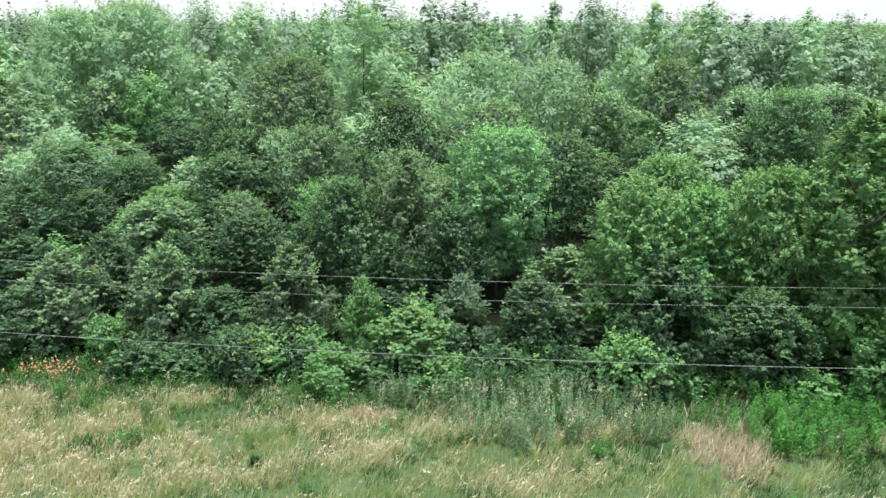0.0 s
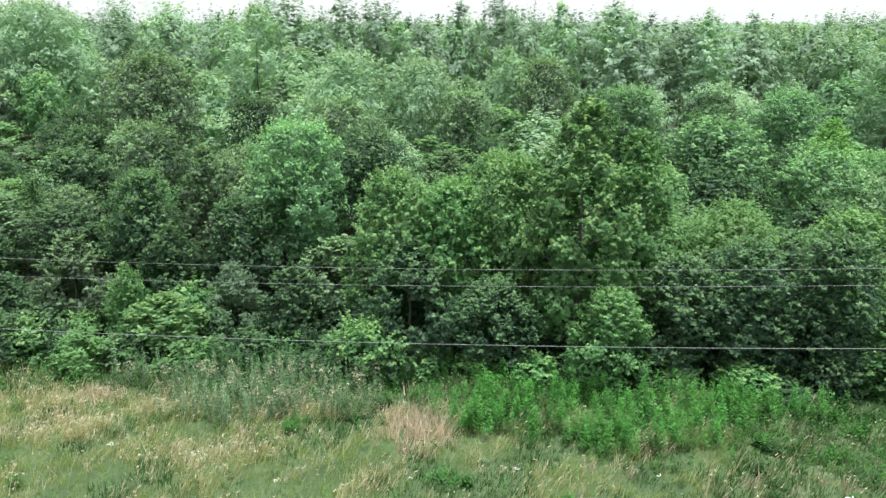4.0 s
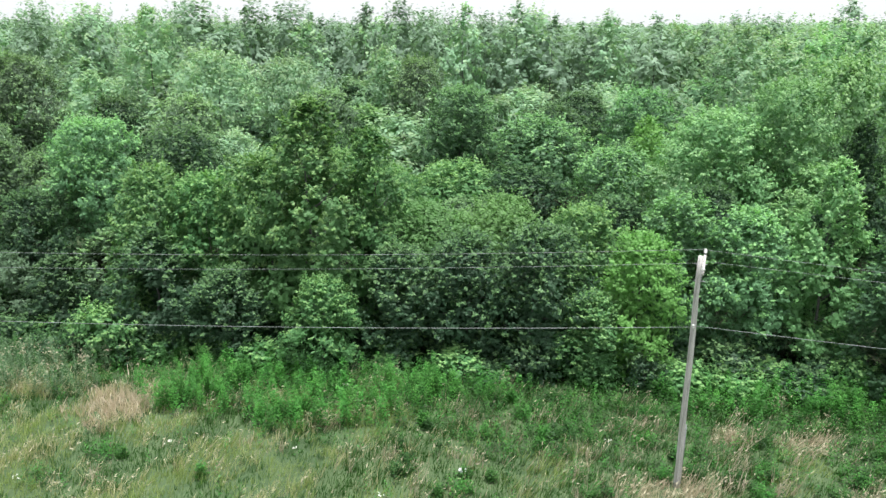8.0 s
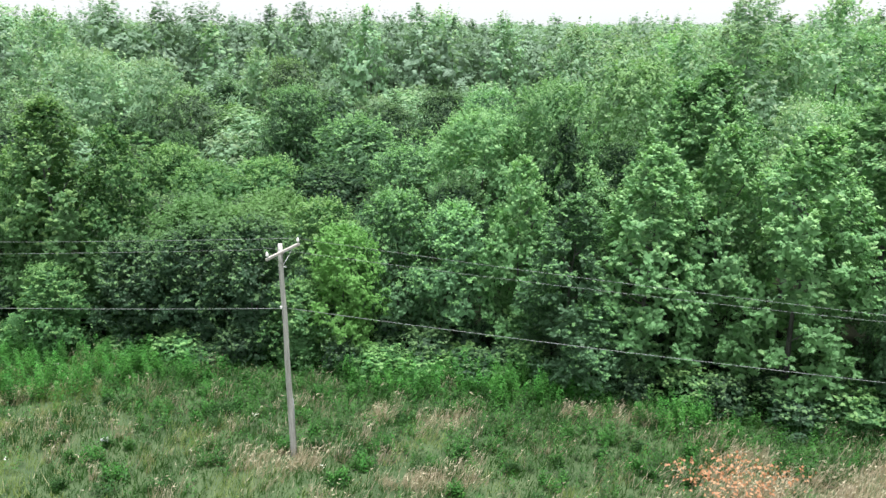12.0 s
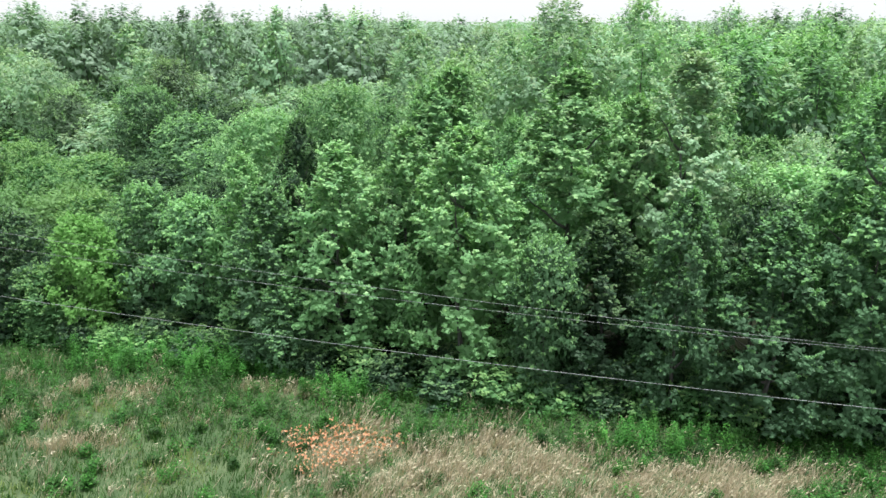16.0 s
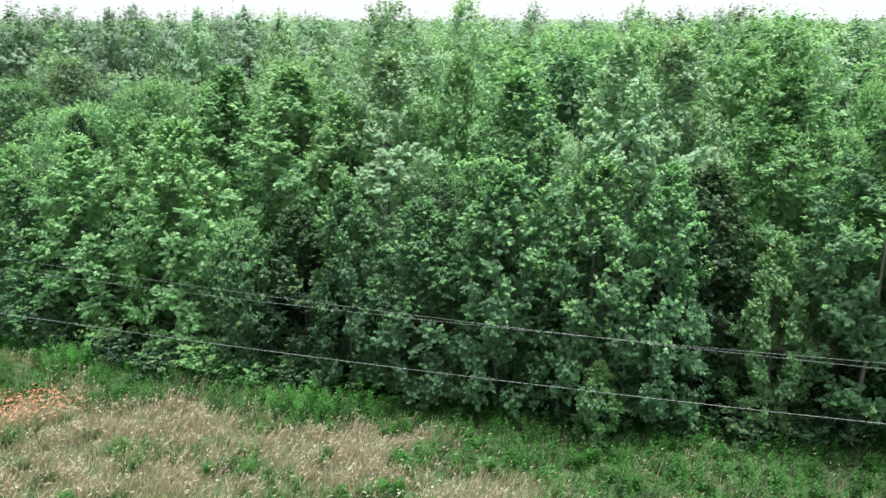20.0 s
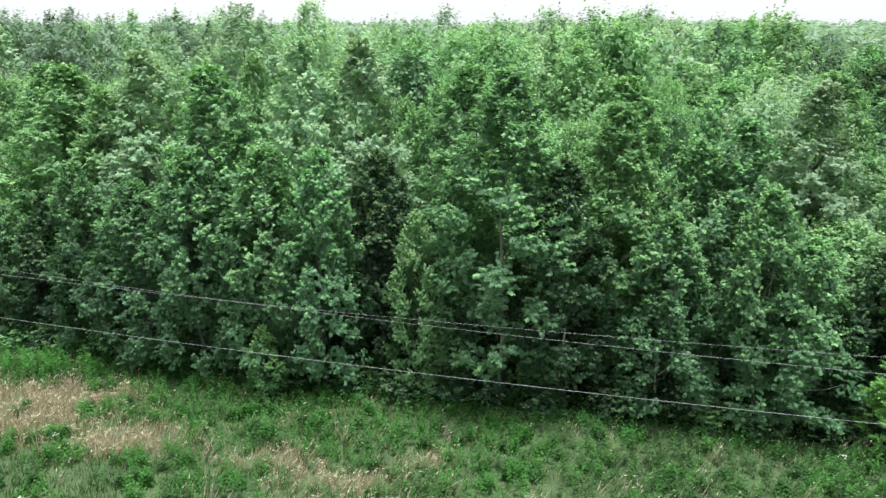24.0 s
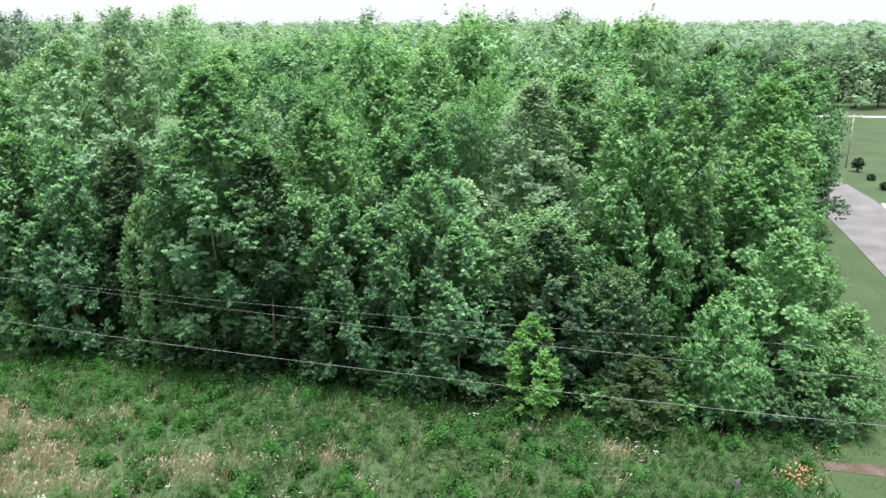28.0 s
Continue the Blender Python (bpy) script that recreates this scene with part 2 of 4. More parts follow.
def part(name, bm, material, parent, label="", at=None):
    me = bpy.data.meshes.new(name)
    bm.to_mesh(me)
    bm.free()
    me.materials.append(material)
    return child(name, me, parent, label, at)


def tube(points, radii, sides=7):
    """Points and faces of a tapering tube, closed at its ends."""
    pts = [Vector(p) for p in points]
    verts, faces = [], []
    for i, p in enumerate(pts):
        d = (pts[min(i + 1, len(pts) - 1)] - pts[max(i - 1, 0)]).normalized()
        a = d.cross(Vector((0.31, 0.95, 0.05))).normalized()
        b = d.cross(a)
        for k in range(sides):
            w = 2 * math.pi * k / sides
            verts.append(p + (a * math.cos(w) + b * math.sin(w)) * radii[i])
    for i in range(len(pts) - 1):
        for k in range(sides):
            n = (k + 1) % sides
            faces.append((i * sides + k, i * sides + n, (i + 1) * sides + n, (i + 1) * sides + k))
    faces.append(tuple(range(sides))[::-1])
    faces.append(tuple((len(pts) - 1) * sides + k for k in range(sides)))
    return verts, faces


def unit(a):
    return a / np.maximum(np.linalg.norm(a, axis=1, keepdims=True), 1e-6)


def blades(c, n, d, s, w):
    """Kite-shaped leaves at c, with normals n, along d, of length s and width w * s, folded a little along the middle."""
    n = unit(n)
    d = unit(d - n * np.sum(d * n, axis=1, keepdims=True))
    b = np.cross(n, d)
    s = s[:, None]
    fold = n * s * 0.10
    return np.stack([c - d * s * 0.5, c + b * s * w * 0.5 + d * s * 0.08 + fold, c + d * s * 0.5 - fold * 0.8, c - b * s * w * 0.5 + d * s * 0.08 + fold], axis=1)


# ---- plants as meshes ----
PROFILE = {
    "maple": lambda v: np.where(v > 0.26, np.clip(1.02 - ((v - 0.26) / 0.78) ** 1.8, 0.03, 1) ** 0.85, np.sqrt(np.clip(1 - ((0.26 - v) / 0.55) ** 2, 0.1, 1))),
    "round": lambda v: np.sqrt(np.clip(1 - np.where(v > 0.42, (v - 0.42) / 0.62, (0.42 - v) / 0.6) ** 2, 0.03, 1)),
    "poplar": lambda v: np.clip(1.12 * (1 - v ** 3.2) ** 0.65 * (v + 0.12) ** 0.28, 0.1, 1),
    "mound": lambda v: np.sqrt(np.clip(1 - v ** 3, 0.03, 1)),
}
UP = np.array([0.0, 0.0, 1.0])


def darts(c, n, d, s, w):
    """Three-cornered leaves at c, with normals n, pointing along d, of length s and width w * s."""
    n = unit(n)
    d = unit(d - n * np.sum(d * n, axis=1, keepdims=True))
    b = np.cross(n, d)
    s = s[:, None]
    return np.stack([c - d * s * 0.4 - b * s * w * 0.5, c - d * s * 0.4 + b * s * w * 0.5, c + d * s * 0.6], axis=1)


def crown_mesh(name, seed, shape, radius, low, high, lobes, sprays, per, leaf, materials, ragged=1.0):
    """A crown: boughs as rounded masses on the tree's outline, each covered by fans of leaves at the ends of its twigs,
    with larger leaves deep inside and a few upright leading shoots. The second material is for young leaves at the
    tips, and paints light onto the crown's top."""
    r = np.random.default_rng(seed)
    prof, soft = PROFILE[shape], shape in ("round", "mound")
    v = ((np.arange(lobes) + r.random(lobes)) / lobes) ** (0.8 if soft else 1.1)
    th = np.arange(lobes) * 2.39996 + r.random(lobes) * 0.8
    lr = radius * ((0.24 + 0.3 * r.random(lobes)) if soft else (0.25 + 0.2 * r.random(lobes))) * (30 / lobes) ** 0.35 * ((0.58 if soft else 0.5) + (0.42 if soft else 0.5) * prof(v)) * (1.12 if soft else 1.0)
    lr[-1] = radius * (0.4 if soft else 0.24)
    v[-1] = 1.0
    rad = np.maximum(radius * prof(v) * ((0.76 if soft else 0.84) + (0.38 if soft else 0.26) * r.random(lobes)) - lr * 0.7, 0)
    # some boughs close round the stem
    core = np.arange(lobes) % 5 == 2
    rad, lr = np.where(core, rad * 0.4, rad), np.where(core, lr * 1.25, lr)
    stretch = np.array([1, 1, 0.85 if soft else 0.95])
    c = np.stack([rad * np.cos(th), rad * np.sin(th), np.clip(low + v * (high - low), low + lr * 0.7, high - lr * stretch[2])], axis=1)
    side = unit(np.stack([np.cos(th), np.sin(th), np.zeros(lobes)], axis=1))
    away = unit(side * (rad / radius + 0.1)[:, None] + UP * (1.1 * v - 0.25)[:, None])
    # ends of twigs on the outside of the boughs, none within a neighbouring bough
    m = sprays * 5
    share = lr ** 2 * (1 + 0.8 * v ** 2)
    on = r.choice(lobes, m, p=share / np.sum(share))
    d = unit(r.normal(size=(m, 3)) + away[on] * 0.55 + UP * 0.25)
    p = c[on] + d * lr[on, None] * stretch * (0.84 + 0.26 * r.random((m, 1)))
    if not soft:
        # boughs of pointed crowns reach outwards
        p += away[on] * np.clip(np.sum(d * away[on], axis=1), 0, 1)[:, None] * lr[on, None] * 0.15
    gap = np.linalg.norm((p[:, None] - c[None]) / (lr[None, :, None] * stretch), axis=2)
    gap[np.arange(m), on] = 9
    fit = np.flatnonzero((gap.min(axis=1) > 0.72) & (np.sum(d * away[on], axis=1) > -0.45) & (d[:, 2] > -0.75) & (p[:, 2] > 0.1))[:sprays]
    on, d, p = on[fit], d[fit], p[fit]
    n = len(fit)
    cs = 0.6 * math.sqrt(4 * math.pi * np.sum(lr ** 2) * 0.42 / max(n, 1)) * (0.7 + 0.6 * r.random(n))
    axis = unit((d * 0.75 + away[on] * 0.4 + UP * 0.2 + r.normal(size=(n, 3)) * 0.22) * np.array([1, 1, 0.6]))
    reach = np.full(n, 0.85 if soft else 1.05) * (0.7 + 0.6 * r.random(n))
    # leading shoots, upright and slender, on the upper boughs
    k = int(0.9 * lobes * ragged)
    if k:
        lead = r.choice(lobes, k, p=v / np.sum(v))
        dd = unit(r.normal(size=(k, 3)) * 0.5 + away[lead] * 0.6 + UP * 0.8)
        p = np.concatenate([p, c[lead] + dd * lr[lead, None] * stretch * 1.2])
        axis = np.concatenate([axis, unit(dd * 0.6 + UP * 0.8 + r.normal(size=(k, 3)) * 0.2)])
        cs = np.concatenate([cs, np.mean(cs) * (0.5 + 0.25 * r.random(k))])
        reach = np.concatenate([reach, 1.4 + 1.2 * r.random(k)])
        on = np.concatenate([on, lead])
        n += k
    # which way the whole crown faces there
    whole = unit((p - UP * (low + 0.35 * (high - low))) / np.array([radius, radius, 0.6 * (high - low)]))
    # leaves of each spray: a flat fan along the twig, tapering to its tip
    q = n * per
    u = r.random(q) ** 0.85
    ax, size = np.repeat(axis, per, axis=0), np.repeat(cs, per)[:, None]
    e = unit(np.cross(ax, UP) + r.normal(size=(q, 3)) * 0.02)
    face = np.cross(e, ax)
    lat = ((r.random(q) * 2 - 1) * (1.02 - u) ** 0.7 * (0.95 if soft else 0.8))[:, None]
    pos = np.repeat(p, per, axis=0) + ax * (u * 2.2 - 1.2)[:, None] * size * np.repeat(reach, per)[:, None] + e * lat * size + face * r.normal(size=(q, 1)) * (0.3 * (1.15 - u))[:, None] * size - UP * 0.3 * lat ** 2 * size
    nor = face * 0.5 + UP * (0.1 + 0.5 * np.clip(ax[:, 2:], 0, 1)) + e * lat * 0.5 + np.repeat(whole, per, axis=0) * np.array([0.9, 0.9, 0.4]) + r.normal(size=(q, 3)) * (0.42 if leaf < 0.2 else 0.15)
    along = ax * 0.7 + e * np.sign(lat) * 0.55 + r.normal(size=(q, 3)) * 0.4
    pos[:, 2] = np.maximum(pos[:, 2], 0.08)
    fine = darts(pos, nor, along, leaf * (0.65 + 0.7 * r.random(q)), 0.85)
    # more young leaves towards the top, also painting in the light from above
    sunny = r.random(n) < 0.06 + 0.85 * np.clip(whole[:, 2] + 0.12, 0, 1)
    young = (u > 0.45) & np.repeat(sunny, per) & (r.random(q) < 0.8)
    # larger leaves deep inside each bough
    k = max(8 * lobes, int(0.17 * q))
    on = r.choice(lobes, k, p=lr ** 2 / np.sum(lr ** 2))
    d = unit(r.normal(size=(k, 3)) + away[on] * 0.3)
    deep = darts(c[on] + d * lr[on, None] * stretch * (0.5 + 0.3 * r.random((k, 1))), d * 0.5 + away[on] + r.normal(size=d.shape) * 0.2, r.normal(size=d.shape), leaf * 1.5 * (0.7 + 0.6 * r.random(k)), 1.0)
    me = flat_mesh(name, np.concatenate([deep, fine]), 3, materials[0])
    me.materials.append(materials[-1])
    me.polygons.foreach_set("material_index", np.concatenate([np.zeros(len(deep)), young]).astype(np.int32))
    return me


def trunk_mesh(name, seed, height, thick, material, bend=0.25):
    r = random.Random(seed)
    pts, rad, x, y = [], [], 0.0, 0.0
    for i in range(8):
        pts.append((x, y, -0.25 + (height + 0.25) * i / 7))
        rad.append(thick * (1.25 if i == 0 else 1.0) * (1 - 0.82 * i / 7))
        x, y = x + r.uniform(-bend, bend) * 0.5, y + r.uniform(-bend, bend) * 0.5
    return mesh_of(name, *tube(pts, rad), material)


def limb_mesh(name, seed, start, reach, rise, thick, material):
    r = random.Random(seed)
    a = r.uniform(0, 6.28)
    pts = [(0, 0, start)]
    for i in range(1, 5):
        q = i / 4
        pts.append((math.cos(a + 0.3 * q) * reach * q, math.sin(a + 0.3 * q) * reach * q, start + rise * q ** 1.3 + r.uniform(-0.1, 0.1)))
    return mesh_of(name, *tube(pts, [thick, thick * 0.8, thick * 0.6, thick * 0.4, thick * 0.15], 5), material)


# outline, radius, height, lowest leaves, boughs, twig ends, leaves on each, leaf length
FORMS = {
    "maple": ("maple", 2.3, 10.0, 0.8, 84, 1150, 16, 0.13),
    "tall": ("maple", 2.5, 14.0, 2.2, 110, 1450, 16, 0.138),
    "round": ("round", 2.3, 6.5, 0.0, 60, 800, 16, 0.128),
    "scrub": ("maple", 2.0, 5.0, 0.0, 56, 520, 16, 0.128),
    "broad": ("round", 4.0, 12.0, 2.5, 96, 1150, 17, 0.16),
    "shrub": ("round", 1.6, 2.4, 0.0, 20, 220, 15, 0.125),
    "bush": ("round", 1.1, 2.0, 0.0, 12, 90, 13, 0.14),
    "vine": ("mound", 3.3, 5.6, 0.0, 54, 760, 17, 0.145),
    "maple_mid": ("maple", 2.7, 11.0, 3.2, 50, 430, 14, 0.185),
    "dome_mid": ("round", 3.2, 10.0, 3.6, 50, 430, 14, 0.185),
    "poplar_mid": ("poplar", 3.2, 15.5, 3.5, 70, 580, 14, 0.185),
    "under": ("round", 2.6, 7.5, 0.5, 12, 60, 10, 0.36),
    "dome_far": ("round", 3.2, 10.0, 4.0, 24, 150, 12, 0.32),
    "maple_far": ("maple", 2.9, 12.0, 4.0, 24, 150, 12, 0.32),
    "poplar_far": ("poplar", 2.9, 15.0, 5.0, 28, 170, 12, 0.32),
}
CROWNS, TRUNKS, BOUGHS = {}, {}, {}
VARIANTS = {"scrub": 4, "maple": 4, "broad": 3, "tall": 4, "round": 4, "bush": 3, "shrub": 3, "vine": 2, "maple_mid": 4, "under": 2, "dome_mid": 4, "poplar_mid": 3, "dome_far": 4, "maple_far": 4, "poplar_far": 4}


def crown_for(form, which):
    key = (form, which)
    if key not in CROWNS:
        shape, radius, height, bare, lobes, sprays, per, size = FORMS[form]
        CROWNS[key] = crown_mesh("crown", 100 + which * 17 + len(form), shape, radius, bare, height, lobes, sprays, per, size, (LEAF["maple"], LIT_SHOOT["maple"]), 0.2 if form.endswith("far") else 1.0)
    return CROWNS[key]


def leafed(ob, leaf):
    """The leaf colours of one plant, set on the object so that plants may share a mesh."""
    for slot, m in zip(ob.material_slots, (LEAF[leaf], LIT_SHOOT.get(leaf, LEAF[leaf]))):
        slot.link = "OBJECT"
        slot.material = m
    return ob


def ground_z(x, y):
    t = min(max((x - 40) / 70, 0), 1)
    z = -0.75 + 0.75 * t * t * (3 - 2 * t)
    return z + 0.10 * math.sin(x * 0.31) * math.sin(y * 0.27 + 1) * (1 - t)


EDGE_X = (-60, -20, 0, 15, 30, 45, 55, 65, 75, 88, 100, 116)
EDGE_Y = (35, 32, 30.7, 29.4, 27.6, 25.4, 22.6, 20.4, 18.8, 16.8, 15.3, 13.9)


def edge_y(x):
    return float(np.interp(x, EDGE_X, EDGE_Y))


PLACED = []
dice = random.Random(5)
WORDS = {"ash": "dull grey-green broadleaf tree in full leaf", "maple": "mid-green broadleaf tree in full summer leaf", "deep": "dark green broadleaf tree in dense leaf", "fresh": "fresh green broadleaf tree with paler leaf tips",
         "lime": "lime-green young tree standing out from its neighbours", "creeper": "low tree smothered in light green creeper", "silver": "silvery grey-green shrub at the wood's edge", "vine": "low tree smothered in green climbing vine",
         "poplar": "tall upright poplar with grey-green leaves", "boxelder": "blue-green broadleaf tree with pale leaf tips", "brown": "brownish green cedar bush at the wood's edge", "far": "distant broadleaf tree in dull green leaf paled by painted haze"}


def tree(form, leaf, x, y, top, radius, stem=False, words="", name="tree"):
    """One tree or bush, its highest leaf at top above the datum; stem: with pale trunk and limbs that show."""
    shape, r0, h0, bare, *_ = FORMS[form]
    z = ground_z(x, y)
    k, h = radius / r0, (top - z) / h0
    which = dice.randrange(VARIANTS[form])
    t = thing(name, x, y, z, words or WORDS[leaf], "bush" if name == "bush" else "tree", "trees of the wood", turn=dice.uniform(0, 360), scale=(k, k, h))
    leafed(child("crown", crown_for(form, which), t), leaf)
    far = form.endswith("far")
    key = (form, which, stem)
    if key not in TRUNKS:
        TRUNKS[key] = trunk_mesh("trunk", which + 3, h0 * 0.8, (0.045 + 0.007 * h0) * (0.65 if stem else 1), PALE_BARK if stem else BARK)
        BOUGHS[key] = [limb_mesh("limb", which * 9 + i, h0 * (0.22 + 0.12 * i), r0 * (0.85 - 0.1 * i), h0 * 0.12, (0.02 + 0.004 * h0) * (0.6 if stem else 1), PALE_BARK if stem else BARK) for i in range(5)]
    child("trunk", TRUNKS[key], t)
    if not far and not form.endswith("mid") and form not in ("bush", "shrub", "scrub"):
        for me in BOUGHS[key]:
            child("limb", me, t)
    PLACED.append((x, y, radius, top))
    return t


# ---- ground ----
def grid_lines(stops):
    out = []
    for a, b, step in stops:
        n = max(1, round((b - a) / step))
        out += [a + (b - a) * i / n for i in range(n)]
    return out + [stops[-1][1]]


gx = grid_lines([(-1500, -300, 300), (-300, -60, 40), (-60, 130, 2.5), (130, 400, 30), (400, 1700, 260)])
gy = grid_lines([(-1500, -100, 350), (-100, -10, 15), (-10, 45, 1.5), (45, 150, 15), (150, 500, 70), (500, 2600, 350)])
gv = [(x, y, ground_z(x, y)) for y in gy for x in gx]
gf = [(j * len(gx) + i, j * len(gx) + i + 1, (j + 1) * len(gx) + i + 1, (j + 1) * len(gx) + i) for j in range(len(gy) - 1) for i in range(len(gx) - 1)]
tagged(new("ground", mesh_of("ground", gv, gf, GROUND)), "rough meadow soil with thatch under grass and trees", "ground", kind="structure")


def strip(name, left, right, z, material, label, category, thick=0.12, steps=24):
    """A flat ribbon between two lines of (x, y), with a thickness."""
    def on(line, q):
        s = q * (len(line) - 1)
        i = min(int(s), len(line) - 2)
        return Vector(line[i]).lerp(Vector(line[i + 1]), s - i)
    v, f = [], []
    for i in range(steps + 1):
        a, b = on(left, i / steps), on(right, i / steps)
        v += [(a.x, a.y, z), (b.x, b.y, z), (a.x, a.y, z - thick), (b.x, b.y, z - thick)]
    for i in range(steps):
        o, p = 4 * i, 4 * i + 4
        f += [(o, o + 1, p + 1, p), (o + 2, o, p, p + 2), (o + 1, o + 3, p + 3, p + 1)]
    f += [(1, 0, 2, 3), (4 * steps, 4 * steps + 1, 4 * steps + 3, 4 * steps + 2)]
    return tagged(new(name, mesh_of(name, v, f, material, False)), label, category, kind="structure")


strip("lawn", [(115, 6), (115.2, 12.2), (119.5, 24), (121, 40), (124, 70), (126, 100), (128, 142)], [(260, 6), (260, 12), (260, 24), (260, 40), (260, 70), (260, 100), (260, 142)], 0.03, LAWN, "mown green lawn beside the lane", "lawn", 0.2)
for i in range(4):
    a = 121.2 + 1.55 * i
    strip("lawn_swathe", [(a, 20), (a + 1.2, 36), (a + 2.6, 48), (a + 6.2, 68)], [(a + 0.75, 20), (a + 1.95, 36), (a + 3.3, 48), (a + 6.8, 68)], 0.036 + 0.001 * i, LAWN_B, "darker mown swathe in the roadside lawn", "lawn", 0.02)
strip("road", [(121.5, 10), (126.6, 33), (128.3, 47.4), (129.6, 61), (129.9, 70), (127, 78), (117, 84)], [(128, 9), (132, 33), (134.1, 48), (135.7, 61), (135.9, 71), (133, 82), (119, 90)], 0.07, ASPHALT, "worn grey asphalt lane with patched surface", "road", steps=36)
strip("driveway", [(135.0, 56.2), (150, 51.5)], [(135.75, 60), (150, 55.5)], 0.075, CONCRETE, "pale concrete driveway off the lane", "driveway")
strip("drive", [(118, 107.4), (139, 108.2)], [(118, 109.2), (139, 110)], 0.055, CONCRETE, "pale drive across the far lawn", "driveway")
strip("side_lane", [(126, 129), (175, 132), (260, 134)], [(126, 131.5), (175, 134.5), (260, 136.5)], 0.06, CONCRETE, "pale lane at the far side of the lawn", "road")
strip("dirt_path", [(115.2, 12.6), (117, 12.45), (122, 12.0)], [(115.2, 13.2), (117, 13.25), (122, 12.9)], 0.045, DIRT, "bare brown dirt strip at the lawn's edge", "path", 0.05)


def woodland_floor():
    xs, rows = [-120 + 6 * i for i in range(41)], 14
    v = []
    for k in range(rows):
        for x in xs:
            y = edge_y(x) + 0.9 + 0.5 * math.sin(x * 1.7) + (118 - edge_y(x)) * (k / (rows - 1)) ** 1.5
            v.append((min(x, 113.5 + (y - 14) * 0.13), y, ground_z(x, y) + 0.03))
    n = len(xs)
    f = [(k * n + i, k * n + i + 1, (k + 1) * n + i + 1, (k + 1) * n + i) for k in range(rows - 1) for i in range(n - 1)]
    tagged(new("woodland_floor", mesh_of("woodland_floor", v, f, SHADE_LITTER)), "leaf litter and soil under the trees, darkened to stand for shade", "ground", kind="structure")


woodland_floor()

# ---- power line ----
POLE_X, POLE_Y = 34.7, 20.2


def lathe(rings, sides=12):
    """Points and faces of a turned body from (radius, height) rings."""
    return tube([(0, 0, h) for _, h in rings], [r for r, _ in rings], sides)


def utility_pole(x, y, turn, height, words):
    base = ground_z(x, y)
    p = thing("utility_pole", x, y, base, words, "utility pole", "poles of the power line", turn=turn)
    n = 14
    v, f = tube([(0.012 * math.sin(i * 0.9), 0.012 * math.cos(i * 1.3), -0.4 + (height + 0.4) * i / n) for i in range(n + 1)], [0.125 - 0.04 * i / n for i in range(n + 1)], 14)
    child("shaft", mesh_of("shaft", v, f, POLE), p)
    bm = bmesh.new()
    bmesh.ops.create_cube(bm, size=1, matrix=Matrix.Translation((0.125, 0, height - 0.28)) @ Matrix.Diagonal((0.085, 2.15, 0.105, 1)))
    bmesh.ops.bevel(bm, geom=bm.edges[:], offset=0.012, segments=1, affect="EDGES")
    part("crossarm", bm, ARM, p, "bleached wooden crossarm")
    for s in (-1, 1):
        v, f = tube([(0.13, s * 0.62, height - 0.33), (0.09, 0, height - 0.82)], [0.012, 0.012], 5)
        child("brace", mesh_of("brace", v, f, STEEL, False), p, "flat steel brace")
        pin = child("insulator", mesh_of("insulator", *lathe([(0.02, -0.02), (0.045, 0.0), (0.065, 0.04), (0.04, 0.055), (0.058, 0.09), (0.032, 0.105), (0.04, 0.14), (0.024, 0.155)]), PORCELAIN), p, "white porcelain insulator", pose(0.125, s * 1.0, height - 0.17))
        child("pin", mesh_of("pin", *tube([(0, 0, -0.2), (0, 0, 0.0)], [0.015, 0.015], 6), STEEL), pin)
    for h in (height - 0.28, height - 0.88):
        v, f = tube([(-0.14, 0, h), (0.23, 0, h)], [0.018, 0.018], 6)
        child("bolt", mesh_of("bolt", v, f, STEEL), p)
    spool = child("spool_insulator", mesh_of("spool_insulator", *lathe([(0.03, -0.06), (0.05, -0.04), (0.03, 0.0), (0.05, 0.04), (0.03, 0.06)]), PORCELAIN), p, "", pose(0.0, -0.19, 5.73 - base))
    child("bracket", mesh_of("bracket", *tube([(0, 0.12, 0), (0, -0.05, 0)], [0.02, 0.02], 6), STEEL), spool)
    v, f = tube([(0.13, 0.03, 0.0), (0.125, 0.03, 2.6)], [0.02, 0.02], 6)
    child("ground_wire", mesh_of("ground_wire", v, f, STEEL), p)
    return p


utility_pole(POLE_X, POLE_Y, -20, 8.95, "weathered grey wooden utility pole with short crossarm")
utility_pole(POLE_X + 100, POLE_Y - 15, -10, 9.0, "weathered wooden utility pole beside the lane")
utility_pole(POLE_X - 84, POLE_Y + 10.1, -8, 9.0, "weathered wooden utility pole in the meadow")


def wire(name, slope, off, a, b, c, u0, u1, words, thick=0.006):
    pts = []
    for i in range(49):
        u = u0 + (u1 - u0) * i / 48
        pts.append((POLE_X + u, POLE_Y + off + slope * u, a + b * u + c * u * u))
    return tagged(new(name, mesh_of(name, *tube(pts, [thick] * 49, 6), CABLE)), words, "wire", "wires of the power line")


wire("power_wire", -0.15, -0.19, 5.74, -0.07054, 0.00071, 0, 100, "lower neutral wire hanging from pole to pole", 0.0085)
wire("power_wire", -0.15, -1.02, 8.30, -0.0812, 0.0009, -0.4, 99, "bare overhead wire on the crossarm's near end", 0.005)
wire("power_wire", -0.15, 1.02, 8.16, -0.0943, 0.00079, 0.5, 100, "slacker overhead wire on the crossarm's far end")
wire("power_wire", -0.12, -0.19, 5.70, 0.07052, 0.00084, -84, 0, "lower neutral wire hanging from pole to pole", 0.0085)
